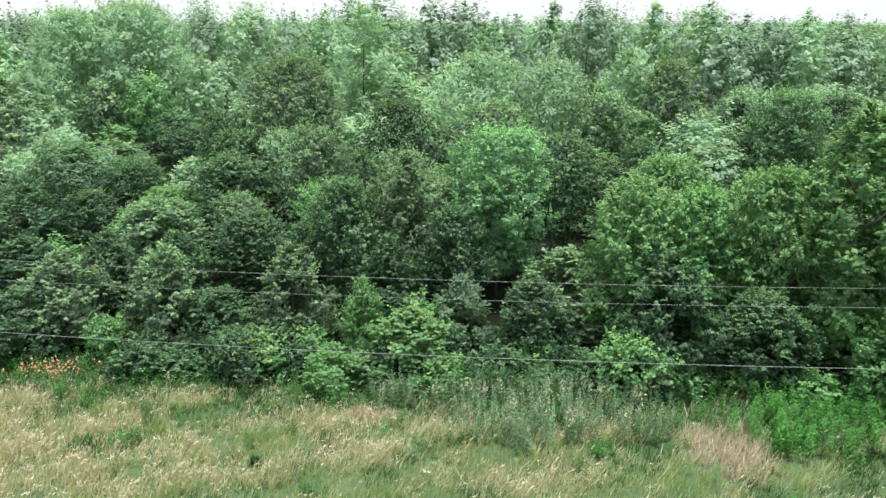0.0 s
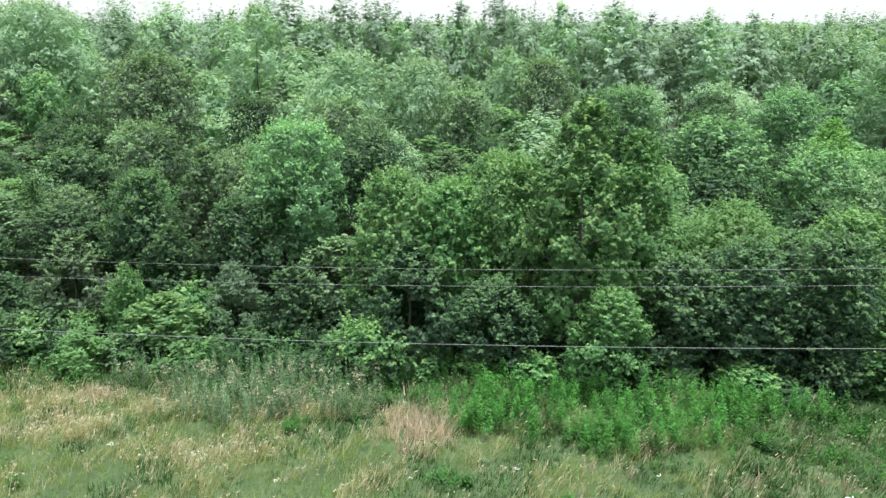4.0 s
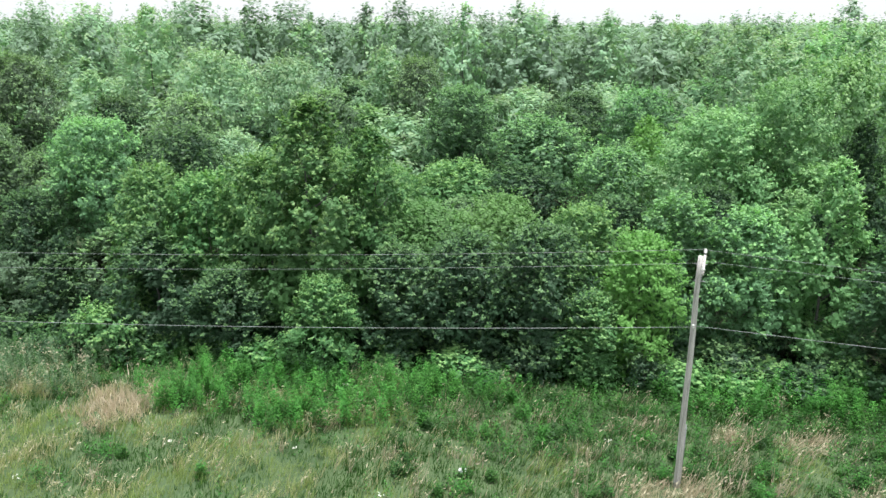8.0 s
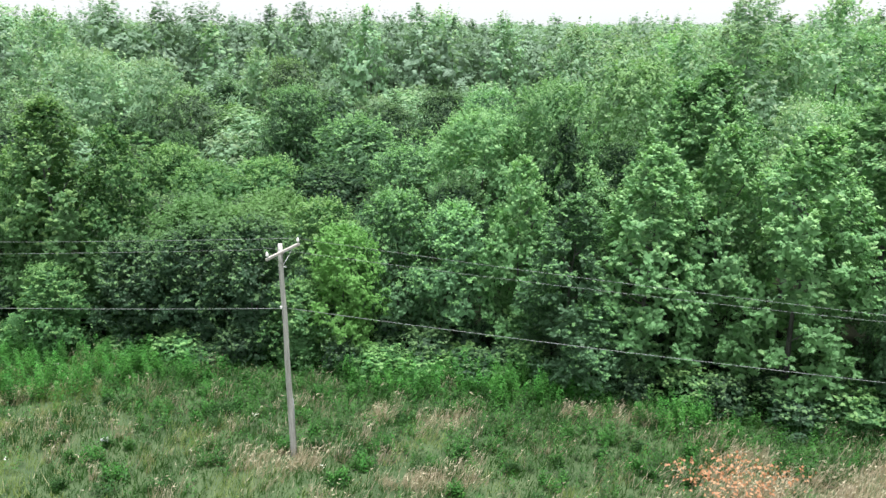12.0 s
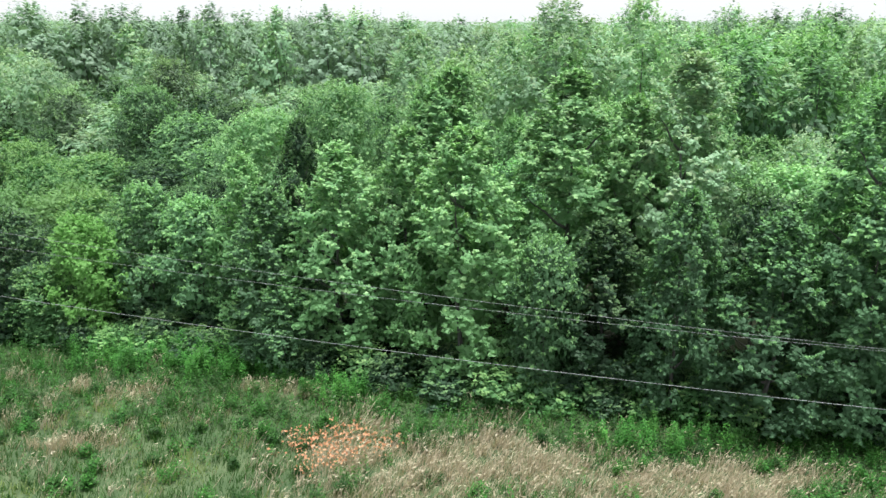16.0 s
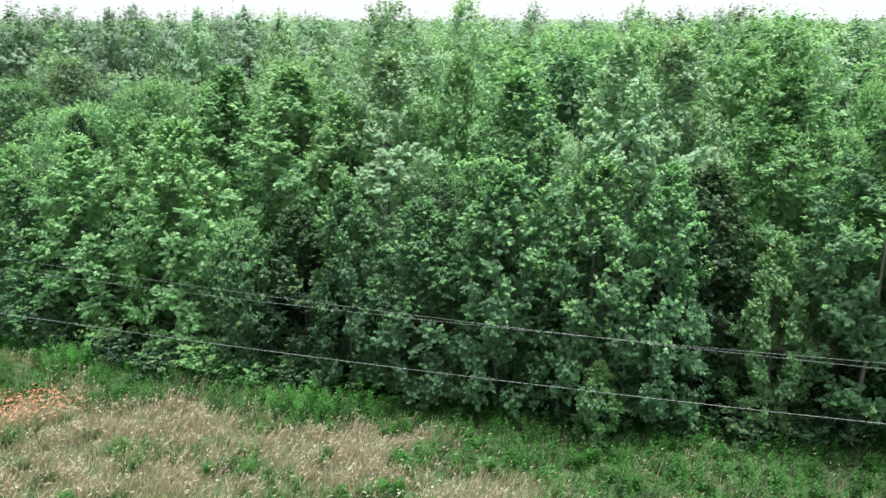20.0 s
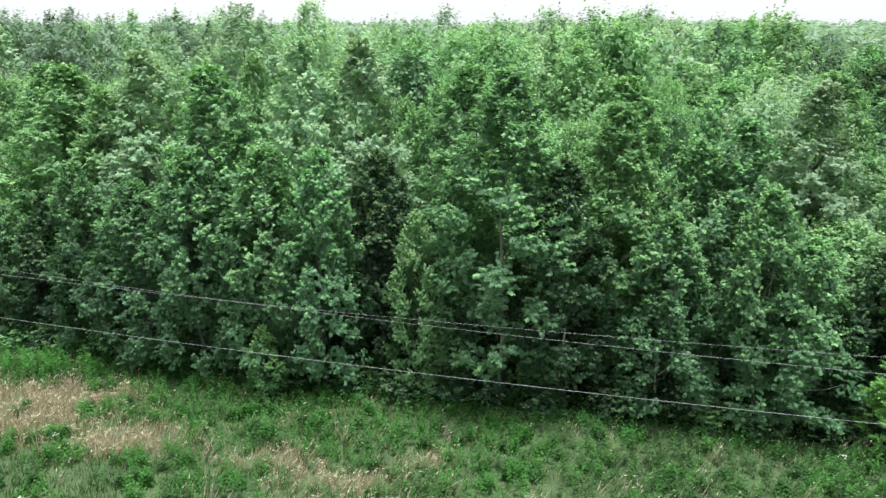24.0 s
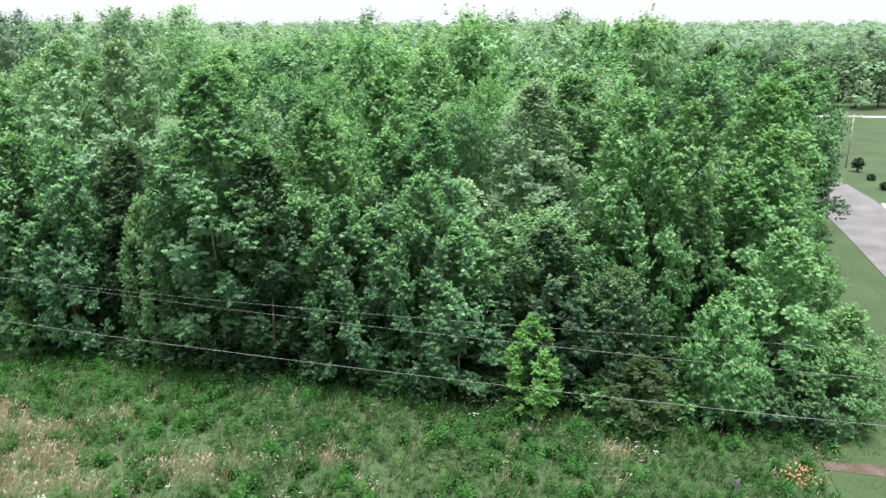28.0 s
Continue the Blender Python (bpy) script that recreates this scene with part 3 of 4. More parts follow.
wire("power_wire", -0.12, -1.02, 8.28, 0.07355, 0.00087, -84, -0.4, "bare overhead wire on the crossarm's near end", 0.005)
wire("power_wire", -0.12, 1.02, 8.10, 0.06885, 0.00086, -84, 0.5, "bare overhead wire on the crossarm's far end")

# ---- trees that stand out, from the wood's western edge to the lane ----
# west: low scrub in front, maples behind
tree("scrub", "ash", -14.9, 37.0, 4.4, 2.0)
tree("scrub", "ash", -7.9, 36.5, 4.6, 2.1)
tree("scrub", "vine", -3.9, 33.9, 3.7, 1.2)
tree("scrub", "ash", -20.5, 37.0, 3.9, 2.6)
tree("scrub", "deep", -11.4, 35.6, 2.6, 1.6)
tree("scrub", "silver", 1.0, 36.0, 3.1, 1.6, name="bush")
tree("scrub", "creeper", -5.2, 31.3, 1.4, 1.4, words="bright green bush at the meadow's edge", name="bush")
tree("shrub", "vine", 8.7, 30.7, 2.0, 1.7, words="fresh green bush at the meadow's edge", name="bush")
tree("shrub", "deep", -10, 32.2, 1.6, 1.5, name="bush")
tree("scrub", "deep", 4.6, 34.5, 3.4, 2.0)
tree("round", "vine", 9.9, 36.2, 8.1, 2.6, True, words="broad green tree with yellowish shoots at its top")
tree("round", "vine", 13.0, 35.6, 7.8, 2.4, True, words="broad green tree with yellowish shoots at its top")
tree("round", "deep", 15.0, 31.6, 3.8, 2.0)
tree("broad", "maple", 3.3, 42.9, 9.8, 3.1)
tree("maple", "ash", -2.1, 42.2, 8.5, 1.9)
tree("round", "deep", -5.7, 41.6, 7.1, 2.2)
tree("round", "deep", 0.6, 39.4, 5.9, 2.0)
tree("round", "ash", -18.2, 45.2, 4.9, 3.2)
tree("round", "deep", -11.4, 42.6, 4.9, 2.4)
tree("dome_mid", "deep", 7.4, 47.2, 8.8, 3.0)
tree("dome_mid", "ash", -9.0, 50.7, 8.7, 2.7)
tree("dome_mid", "deep", -15.4, 52.5, 6.6, 3.0)
tree("vine", "vine", 17.0, 54.7, 6.0, 3.5, words="low thicket smothered in green vine")
tree("vine", "vine", 21.6, 49.0, 5.6, 3.2, words="low thicket smothered in green vine")
tree("broad", "ash", -12.4, 61.2, 13.0, 4.2)
tree("dome_mid", "deep", -23.0, 68.3, 6.4, 3.4)
tree("dome_mid", "deep", -28.5, 55.0, 6.8, 3.4)
tree("maple_mid", "poplar", -11.8, 74.5, 10.8, 3.0)
tree("dome_mid", "poplar", 3.6, 67.8, 13.0, 3.8)
tree("dome_mid", "poplar", 10.2, 69.2, 12.3, 3.3)
tree("dome_mid", "ash", 14.4, 66.8, 9.6, 3.1)
tree("dome_mid", "ash", 4.0, 58.2, 9.8, 3.1)
tree("dome_mid", "deep", -3.6, 62.0, 9.4, 3.2)
tree("maple_mid", "poplar", 18.8, 76.3, 13.1, 3.3)
tree("dome_mid", "ash", 22.6, 74.0, 12.2, 3.2)
tree("broad", "poplar", -35.4, 87.0, 18.0, 6.0)
tree("broad", "poplar", -43.0, 88.0, 17.2, 4.8)
tree("poplar_mid", "poplar", -8.6, 83.5, 17.5, 4.0)
# middle: a tall vine-hung tree, a vine-covered mound, round bushes, the lime-green sapling by the pole
tree("maple", "vine", 19.2, 32.8, 12.1, 3.0, words="tall tree hung with climbing vine")
tree("maple", "vine", 22.0, 33.9, 10.5, 2.3, words="tree hung with climbing vine")
tree("round", "vine", 16.2, 34.6, 8.9, 2.5, words="tree hung with climbing vine")
tree("vine", "creeper", 24.3, 39.2, 5.2, 3.4, words="low thicket smothered in bright green vine")
tree("vine", "creeper", 29.2, 39.6, 5.5, 3.4, words="low thicket smothered in bright green vine")
tree("round", "vine", 20.0, 29.4, 4.1, 1.7, name="bush")
tree("round", "deep", 23.6, 31.4, 5.0, 2.2)
tree("round", "deep", 27.0, 31.4, 5.6, 2.4)
tree("round", "deep", 30.6, 30.3, 6.3, 2.4)
tree("round", "lime", 35.2, 30.0, 6.1, 2.1)
tree("round", "vine", 33.0, 29.2, 3.4, 1.8)
tree("round", "maple", 37.8, 32.4, 7.3, 2.5)
tree("round", "maple", 41.1, 31.5, 6.8, 2.4)
tree("round", "vine", 33.4, 34.4, 6.4, 2.4)
tree("broad", "maple", 27.0, 57.8, 10.7, 3.5)
tree("dome_mid", "maple", 32.8, 53.2, 8.6, 3.8)
tree("dome_mid", "deep", 34.6, 59.0, 9.0, 3.2)
tree("dome_mid", "vine", 26.6, 48.2, 6.2, 3.0)
tree("dome_mid", "maple", 37.4, 46.5, 7.4, 3.0)
tree("broad", "fresh", 42.6, 42.2, 10.5, 3.5)
tree("maple_mid", "lime", 41.0, 52.6, 8.8, 2.2)
tree("dome_mid", "maple", 43.6, 66.0, 9.7, 3.2)
tree("dome_mid", "deep", 39.4, 73.5, 8.9, 3.2)
tree("maple", "deep", 46.9, 33.6, 11.0, 2.0)
tree("broad", "fresh", 47.3, 43.2, 12.2, 3.2)
tree("maple", "fresh", 44.4, 30.6, 9.5, 2.0)
# the maple belt
tree("maple", "maple", 46.7, 27.2, 8.4, 2.4)
tree("maple", "fresh", 50.3, 27.4, 10.6, 2.9)
tree("maple", "fresh", 53.6, 28.2, 11.4, 2.5)
tree("maple", "fresh", 56.6, 26.0, 11.7, 3.1)
tree("round", "maple", 47.6, 26.0, 4.0, 1.8, name="bush")
tree("round", "maple", 60.4, 23.5, 7.2, 1.8)
tree("maple", "maple", 66.1, 22.1, 9.7, 2.0)
tree("tall", "fresh", 61.9, 29.2, 14.0, 3.7)
tree("tall", "fresh", 64.8, 27.8, 12.9, 2.5)
tree("tall", "poplar", 67.3, 28.0, 14.9, 3.2)
tree("maple", "deep", 63.2, 24.2, 7.8, 2.4)
tree("maple", "fresh", 54.2, 38.2, 12.7, 3.3)
tree("tall", "fresh", 55.6, 36.6, 13.7, 3.3)
tree("dome_mid", "fresh", 54.8, 52.3, 13.0, 3.4)
tree("poplar_mid", "poplar", 51.3, 62.7, 15.2, 3.6)
tree("maple_mid", "poplar", 55.6, 64.3, 13.9, 3.9)
tree("maple_mid", "poplar", 59.9, 58.7, 15.0, 3.3)
tree("poplar_mid", "poplar", 63.6, 53.4, 17.7, 4.5)
tree("poplar_mid", "poplar", 69.7, 53.2, 17.9, 3.7)
tree("maple_mid", "fresh", 74.2, 49.8, 14.0, 3.7)
tree("maple", "fresh", 70.4, 37.2, 14.3, 2.4)
tree("tall", "maple", 73.8, 22.0, 14.4, 3.1)
tree("maple", "maple", 73.2, 20.0, 10.8, 2.2)
tree("maple", "maple", 69.6, 21.2, 9.0, 2.5)
tree("maple", "maple", 77.1, 19.4, 11.2, 2.5)
tree("maple", "maple", 79.8, 18.8, 11.1, 2.1)
tree("tall", "poplar", 78.2, 22.6, 15.6, 2.7)
tree("tall", "poplar", 80.7, 24.0, 15.6, 2.9)
tree("maple", "fresh", 84.2, 18.5, 8.5, 1.4)
tree("tall", "boxelder", 86.0, 24.6, 14.3, 3.2)
tree("tall", "maple", 88.1, 18.4, 14.5, 3.1, True)
tree("maple", "deep", 82.0, 21.2, 10.6, 2.5)
tree("maple", "vine", 77.3, 17.4, 3.4, 0.9, words="bright green sapling at the wood's foot", name="bush")
# east: thin-stemmed maples, a lime-green bush, a cedar, the corner by the lane
tree("tall", "boxelder", 92.8, 20.0, 13.0, 2.6, True)
tree("tall", "deep", 90.6, 18.4, 11.0, 2.2, True)
tree("maple", "maple", 96.3, 20.3, 11.5, 2.4, True)
tree("tall", "maple", 98.3, 20.5, 12.4, 2.4, True)
tree("maple", "maple", 98.6, 17.0, 10.2, 2.0, True)
tree("maple", "maple", 94.8, 17.4, 9.0, 2.1, True)
tree("maple", "maple", 100.3, 17.0, 8.2, 2.2, True)
tree("maple", "lime", 103.7, 15.3, 4.7, 1.3, words="fresh green ragged sapling at the wood's foot", name="bush")
tree("maple", "deep", 104.2, 17.8, 8.2, 2.6)
tree("tall", "poplar", 103.2, 26.0, 13.5, 2.9)
tree("tall", "boxelder", 105.3, 30.6, 13.7, 3.3)
tree("tall", "boxelder", 94.2, 28.2, 13.6, 3.2)
tree("tall", "fresh", 108.3, 23.5, 13.1, 2.7)
tree("maple", "boxelder", 110.7, 23.0, 12.9, 2.5)
tree("maple", "boxelder", 108.8, 20.8, 11.7, 2.1)
tree("maple_mid", "fresh", 93.1, 52.7, 14.6, 3.8)
tree("maple", "brown", 108.3, 15.0, 3.2, 1.5, name="bush")
tree("round", "deep", 107.4, 17.4, 6.0, 1.9)
tree("scrub", "boxelder", 111.6, 16.0, 5.6, 1.8)
tree("maple", "fresh", 114.5, 18.4, 8.0, 2.1)
tree("maple", "boxelder", 113.5, 23.8, 9.5, 2.5)
tree("maple", "boxelder", 115.5, 25.8, 11.3, 2.7)
tree("maple", "boxelder", 116.2, 30.2, 13.4, 3.2)
tree("scrub", "boxelder", 116.6, 16.2, 3.6, 1.6, name="bush")
tree("scrub", "boxelder", 117.6, 18.6, 4.4, 1.8)
tree("scrub", "boxelder", 117.0, 21.8, 6.2, 1.9)
tree("maple", "boxelder", 118.4, 34.0, 12.4, 2.9)
tree("maple", "maple", 120.8, 40.0, 12.9, 3.4)
tree("maple", "maple", 121.6, 42.0, 11.5, 2.3)
tree("maple_mid", "maple", 125.4, 50.0, 12.9, 2.3)
tree("maple_mid", "maple", 114.5, 41, 13.6, 3.8)
tree("maple_mid", "deep", 115.5, 48, 13.2, 3.5)
tree("maple_mid", "maple", 122.4, 48.5, 13.4, 3.4)
tree("maple_mid", "maple", 118.4, 57, 13.4, 3.5)
tree("maple_mid", "deep", 125.0, 57, 13.2, 3.4)
tree("maple_mid", "maple", 124.3, 72, 13.6, 3.8)
tree("maple_mid", "deep", 125.5, 94, 13.6, 3.8)
tree("maple_mid", "maple", 128.0, 102, 13.6, 3.8)
STANDING = np.array([(x, y, r, top) for x, y, r, top in PLACED if top > 3])
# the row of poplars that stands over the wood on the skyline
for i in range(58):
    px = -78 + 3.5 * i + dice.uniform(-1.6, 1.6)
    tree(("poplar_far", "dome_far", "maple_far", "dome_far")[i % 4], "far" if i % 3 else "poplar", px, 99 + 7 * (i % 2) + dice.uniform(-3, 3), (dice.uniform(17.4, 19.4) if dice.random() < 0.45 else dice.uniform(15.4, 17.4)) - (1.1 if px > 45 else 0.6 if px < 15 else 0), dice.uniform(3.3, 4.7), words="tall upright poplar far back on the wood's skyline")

# ---- the rest of the wood ----
REST = {}
STEMS = []


def join_tree(form, leaf, x, y, top, radius):
    """A tree of the wood's inside, kept for the joined mass of its leaf colour."""
    shape, r0, h0, *_ = FORMS[form]
    z = ground_z(x, y)
    a = dice.uniform(0, 6.28)
    me = crown_for(form, dice.randrange(VARIANTS[form]))
    co, tint = np.empty(len(me.vertices) * 3, dtype=np.float32), np.empty(len(me.polygons), dtype=np.int32)
    me.vertices.foreach_get("co", co)
    me.polygons.foreach_get("material_index", tint)
    co = co.reshape(-1, 3)
    k = radius / r0
    xs, ys = co[:, 0] * k, co[:, 1] * k
    put = np.stack([x + xs * math.cos(a) - ys * math.sin(a), y + xs * math.sin(a) + ys * math.cos(a), z + co[:, 2] * (top - z) / h0], axis=1)
    REST.setdefault(leaf, []).append((put, tint, dice.random()))
    STEMS.append(tube([(x, y, z - 0.2), (x + 0.1, y, z + (top - z) * 0.5), (x, y + 0.1, z + (top - z) * 0.9)], [0.16, 0.11, 0.03], 5))
    PLACED.append((x, y, radius, top))


def joined_wood():
    words = {"ash": "grey-green crowns", "maple": "mid-green crowns", "deep": "dark green crowns", "fresh": "fresh green crowns", "poplar": "grey-green poplar crowns", "far": "dull green distant crowns paled by painted haze", "boxelder": "blue-green crowns", "vine": "vine-hung green crowns"}
    for leaf, rows in REST.items():
        me = flat_mesh("wood_crowns", np.concatenate([p for p, _, _ in rows]), 3, LEAF[leaf])
        me.materials.append(LIT_SHOOT.get(leaf, LEAF[leaf]))
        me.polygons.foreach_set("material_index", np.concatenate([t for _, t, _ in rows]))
        at = me.attributes.new("plant", "FLOAT", "FACE")
        at.data.foreach_set("value", np.concatenate([np.full(len(t), q, dtype=np.float32) for _, t, q in rows]))
        tagged(new("wood_crowns", me), "closed mass of " + words[leaf] + " inside the wood", "woods", kind="stuff")
    v, f = [], []
    for a, b in STEMS:
        f += [tuple(i + len(v) for i in q) for q in b]
        v += a
    tagged(new("wood_stems", mesh_of("wood_stems", v, f, BARK)), "grey trunks of the trees inside the wood", "woods", kind="stuff")


def canopy(x, y):
    """The height of the closed wood between the trees that stand out."""
    w = 1 / ((STANDING[:, 0] - x) ** 2 + (STANDING[:, 1] - y) ** 2 + 6) ** 1.5
    return float(np.sum(w * STANDING[:, 3]) / np.sum(w))


def clear_of(x, y, top, radius):
    """A height that leaves the heads of the trees behind it standing free."""
    eye = -0.13 * x
    for a, b, r, h in STANDING:
        if y < b < y + 30 and abs(x - a) < 0.8 * r + 0.6 * radius and b - y > 0.8:
            top = min(top, EYE + (0.56 * h - EYE) * (y - eye) / (b - eye))
    return top


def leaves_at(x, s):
    # back of the wood: mostly the paler leaves with haze in their colour
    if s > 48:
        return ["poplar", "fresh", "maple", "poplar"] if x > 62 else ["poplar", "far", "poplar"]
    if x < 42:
        return ["ash", "ash", "deep", "deep", "vine"] + (["poplar", "poplar"] if s > 22 else [])
    if x < 60:
        return ["fresh", "maple", "maple", "deep"]
    return ["maple", "poplar", "boxelder", "fresh"] if s > 6 else ["maple", "deep", "maple"]


def fill(s0, s1, step, forms, x0, x1, spread, joined=False, share=(0.62, 0.92)):
    s = s0
    while s < s1:
        x = x0(s) + dice.uniform(0, step)
        while x < x1(s):
            px, ps = x + dice.uniform(-0.35, 0.35) * step, s + dice.uniform(-0.4, 0.4) * step
            py, radius = edge_y(px) + max(ps, 0.6), spread * dice.uniform(0.75, 1.2)
            x += step
            if px > 113.5 + (py - 14) * 0.13 or any((px - a) ** 2 + (py - b) ** 2 < (0.6 * (r + radius)) ** 2 for a, b, r, _ in PLACED):
                continue
            even = px > 66 and ps > 14 and share[0] > 0.5
            high = dice.uniform(14.0, 15.6) + min(max((px - 78) / 16, 0), 1.2) if px > 60 and ps > 40 else min(canopy(px, py), 14.2) * dice.uniform(*((0.9, 1.04) if even else share))
            top = clear_of(px, py, high, radius)
            if top > 2.2:
                (join_tree if joined else tree)(("scrub" if top < 6 else "dome_mid") if ps < 9 else dice.choice(forms), dice.choice(leaves_at(px, ps)), px, py, top, radius)
        s += step


def thicket():
    """Low bushes along the foot of the wood."""
    x = -27.0
    while x < 116:
        for s in (1.2, 3.0, 5.2):
            px, py = x + dice.uniform(-0.7, 0.7), edge_y(x) + s + dice.uniform(-0.5, 0.5)
            if px < -16.5 and s < 2:
                continue
            # mostly the dark leaf, which puts the overhang's shade into the bushes' colour
            tree("bush", dice.choice(["deep", "deep", "vine"]), px, py, ground_z(px, py) + dice.uniform(0.7, 2.0) * (1.4 if s > 5 else 1), dice.uniform(0.8, 1.4) * (1.25 if s > 5 else 1), name="bush", words="low leafy bush in the thicket at the wood's foot")
            PLACED.pop()
        x += 2.3


thicket()
fill(3, 30, 4.2, ["dome_mid", "maple_mid", "dome_mid"], lambda s: -36 - 0.4 * s, lambda s: 119, 2.5)
fill(30, 62, 5.2, ["dome_far", "maple_far"], lambda s: -36 - 0.6 * s, lambda s: 124, 3.1, True)
fill(62, 118, 7.4, ["maple_far", "poplar_far", "dome_far"], lambda s: -36 - 0.62 * s, lambda s: 128, 3.8, True, (0.78, 0.98))
fill(5, 40, 4.8, ["under"], lambda s: -34 - 0.6 * s, lambda s: 116, 1.6, True, (0.3, 0.45))
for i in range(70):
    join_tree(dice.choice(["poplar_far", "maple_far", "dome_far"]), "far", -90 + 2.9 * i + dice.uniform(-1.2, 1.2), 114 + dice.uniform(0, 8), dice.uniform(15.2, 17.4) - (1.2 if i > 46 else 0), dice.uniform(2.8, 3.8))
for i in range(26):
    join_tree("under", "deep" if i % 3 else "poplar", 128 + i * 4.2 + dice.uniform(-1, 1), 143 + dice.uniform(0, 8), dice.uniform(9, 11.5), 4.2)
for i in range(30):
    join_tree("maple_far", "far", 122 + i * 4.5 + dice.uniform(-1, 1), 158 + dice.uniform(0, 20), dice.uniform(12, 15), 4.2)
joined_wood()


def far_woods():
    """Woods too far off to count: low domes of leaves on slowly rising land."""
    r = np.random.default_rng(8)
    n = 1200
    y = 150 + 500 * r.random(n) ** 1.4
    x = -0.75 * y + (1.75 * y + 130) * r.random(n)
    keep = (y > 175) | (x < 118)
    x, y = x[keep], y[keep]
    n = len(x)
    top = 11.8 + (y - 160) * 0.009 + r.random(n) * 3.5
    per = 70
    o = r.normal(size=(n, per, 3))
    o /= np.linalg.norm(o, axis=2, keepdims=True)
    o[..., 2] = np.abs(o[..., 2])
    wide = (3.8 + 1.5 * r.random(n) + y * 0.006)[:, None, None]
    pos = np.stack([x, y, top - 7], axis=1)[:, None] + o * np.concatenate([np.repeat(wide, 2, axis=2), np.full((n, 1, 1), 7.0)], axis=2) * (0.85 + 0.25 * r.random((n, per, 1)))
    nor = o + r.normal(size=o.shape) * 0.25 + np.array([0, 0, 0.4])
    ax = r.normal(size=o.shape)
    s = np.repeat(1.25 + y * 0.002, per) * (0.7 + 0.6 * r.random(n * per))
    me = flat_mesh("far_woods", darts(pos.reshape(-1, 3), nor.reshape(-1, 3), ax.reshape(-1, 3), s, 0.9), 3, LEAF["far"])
    at = me.attributes.new("plant", "FLOAT", "FACE")
    at.data.foreach_set("value", np.repeat(r.random(n), per).astype(np.float32))
    tagged(new("far_woods", me), "distant unbroken woods on the horizon", "woods", kind="stuff")


far_woods()

# ---- meadow ----
DRY_WEST = ((-16.5, 24.0, 3.4, 1.6), (-11.5, 25.6, 1.8, 0.8), (-16.8, 25.7, 2.4, 2.2), (-14.5, 27.7, 1.6, 0.9), (-11.7, 29.9, 1.4, 0.6), (-7.8, 27.9, 1.2, 0.6), (-4.5, 28.1, 2, 0.8), (-3.7, 25.7, 2.2, 1), (-0.1, 27.4, 1.6, 0.8), (6.1, 26.8, 1.8, 0.5), (3, 23.6, 2, 0.8))
DRY_MID = ((18.5, 26.2, 1.2, 0.6), (22.1, 25.1, 1.3, 0.5), (34.2, 19.6, 1.5, 0.7), (37.8, 23.5, 0.8, 0.4), (40.7, 22.9, 1, 0.5), (46.7, 23.6, 0.9, 0.4), (48.8, 23.2, 1, 0.4), (40, 18.4, 1.6, 0.5), (53, 20.4, 1.2, 0.5))
DRY_EAST = ((52.2, 18, 1.8, 1.4), (55.8, 17.1, 3, 1.6), (58, 18.8, 2, 1), (60, 17.3, 2.2, 1.3), (63.8, 16.2, 2.6, 1.4), (66.5, 16.9, 2.2, 1), (68.8, 17, 2, 0.7), (55, 13.5, 4.5, 1.8), (72.5, 13.4, 2.6, 1.1), (78.9, 12.4, 1.7, 0.6), (82.3, 11.3, 2, 0.7), (85.2, 13, 1, 0.4), (90.5, 9.4, 2, 0.8), (96, 10.5, 0.9, 0.4), (107.2, 12.6, 1, 0.4), (61, 13.6, 3, 1.2), (67.5, 14.6, 3, 1.5), (66.4, 15.9, 3.4, 1.8), (-13, 23.2, 3, 0.8), (-19.5, 26.8, 2.6, 2.0), (-20, 29.8, 2.4, 1.0), (-9, 24.2, 2.2, 0.7), (83.5, 9.4, 2.2, 0.9), (85, 7.6, 2.4, 0.8))
DRY = DRY_WEST + DRY_MID + DRY_EAST
RUSTY = ((11.4, 25.9, 1.5, 1.6), (12.5, 27.2, 0.9, 0.8), (-3.0, 28.6, 1.0, 0.5))
TALL_WEED = ((14.5, 26.6, 2.2, 1.3), (16.5, 28.6, 2.8, 1.5), (20.4, 25.6, 3.6, 1.8), (25.8, 26.9, 3.2, 0.9), (23.6, 27.4, 2.5, 1.0), (40.4, 26.2, 4, 1.2), (44.5, 25.0, 2.4, 0.8), (50.6, 23.0, 2, 0.7), (65, 19.2, 3, 0.6))
DARK_WEED = ((4.6, 31.0, 4.8, 1.3), (11.0, 30.4, 3.0, 1.0), (37.5, 27.6, 2.6, 1.0), (58.0, 22.4, 3.0, 0.7))
GREY_WEED = ((-2.2, 30.0, 1.5, 0.7), (3.0, 29.6, 4, 1.0), (3.8, 27.2, 3.4, 1.3), (7.7, 29.4, 2, 0.9), (8.0, 27.0, 2, 0.9))
ORANGE_AT = ((-19.0, 32.3, 1.7, 0.7), (51.7, 18.4, 2.1, 1.2), (51.2, 16.9, 1.0, 0.6), (113.9, 11.1, 0.7, 0.6))


def inside(x, y, patches, soft=0.35, seed=0):
    """How far points lie inside any of the patches: 1 in the middle, 0 outside, with ragged rims."""
    out = np.zeros(len(x))
    wob = 0.22 * np.sin(x * 2.1 + seed) * np.sin(y * 2.9 + seed) + 0.18 * np.sin(x * 5.3 + y * 3.1 + seed)
    for a, b, rx, ry in patches:
        d = np.sqrt(((x - a) / rx) ** 2 + ((y - b) / ry) ** 2) + wob
        out = np.maximum(out, np.clip((1 + soft - d) / (2 * soft), 0, 1))
    return out


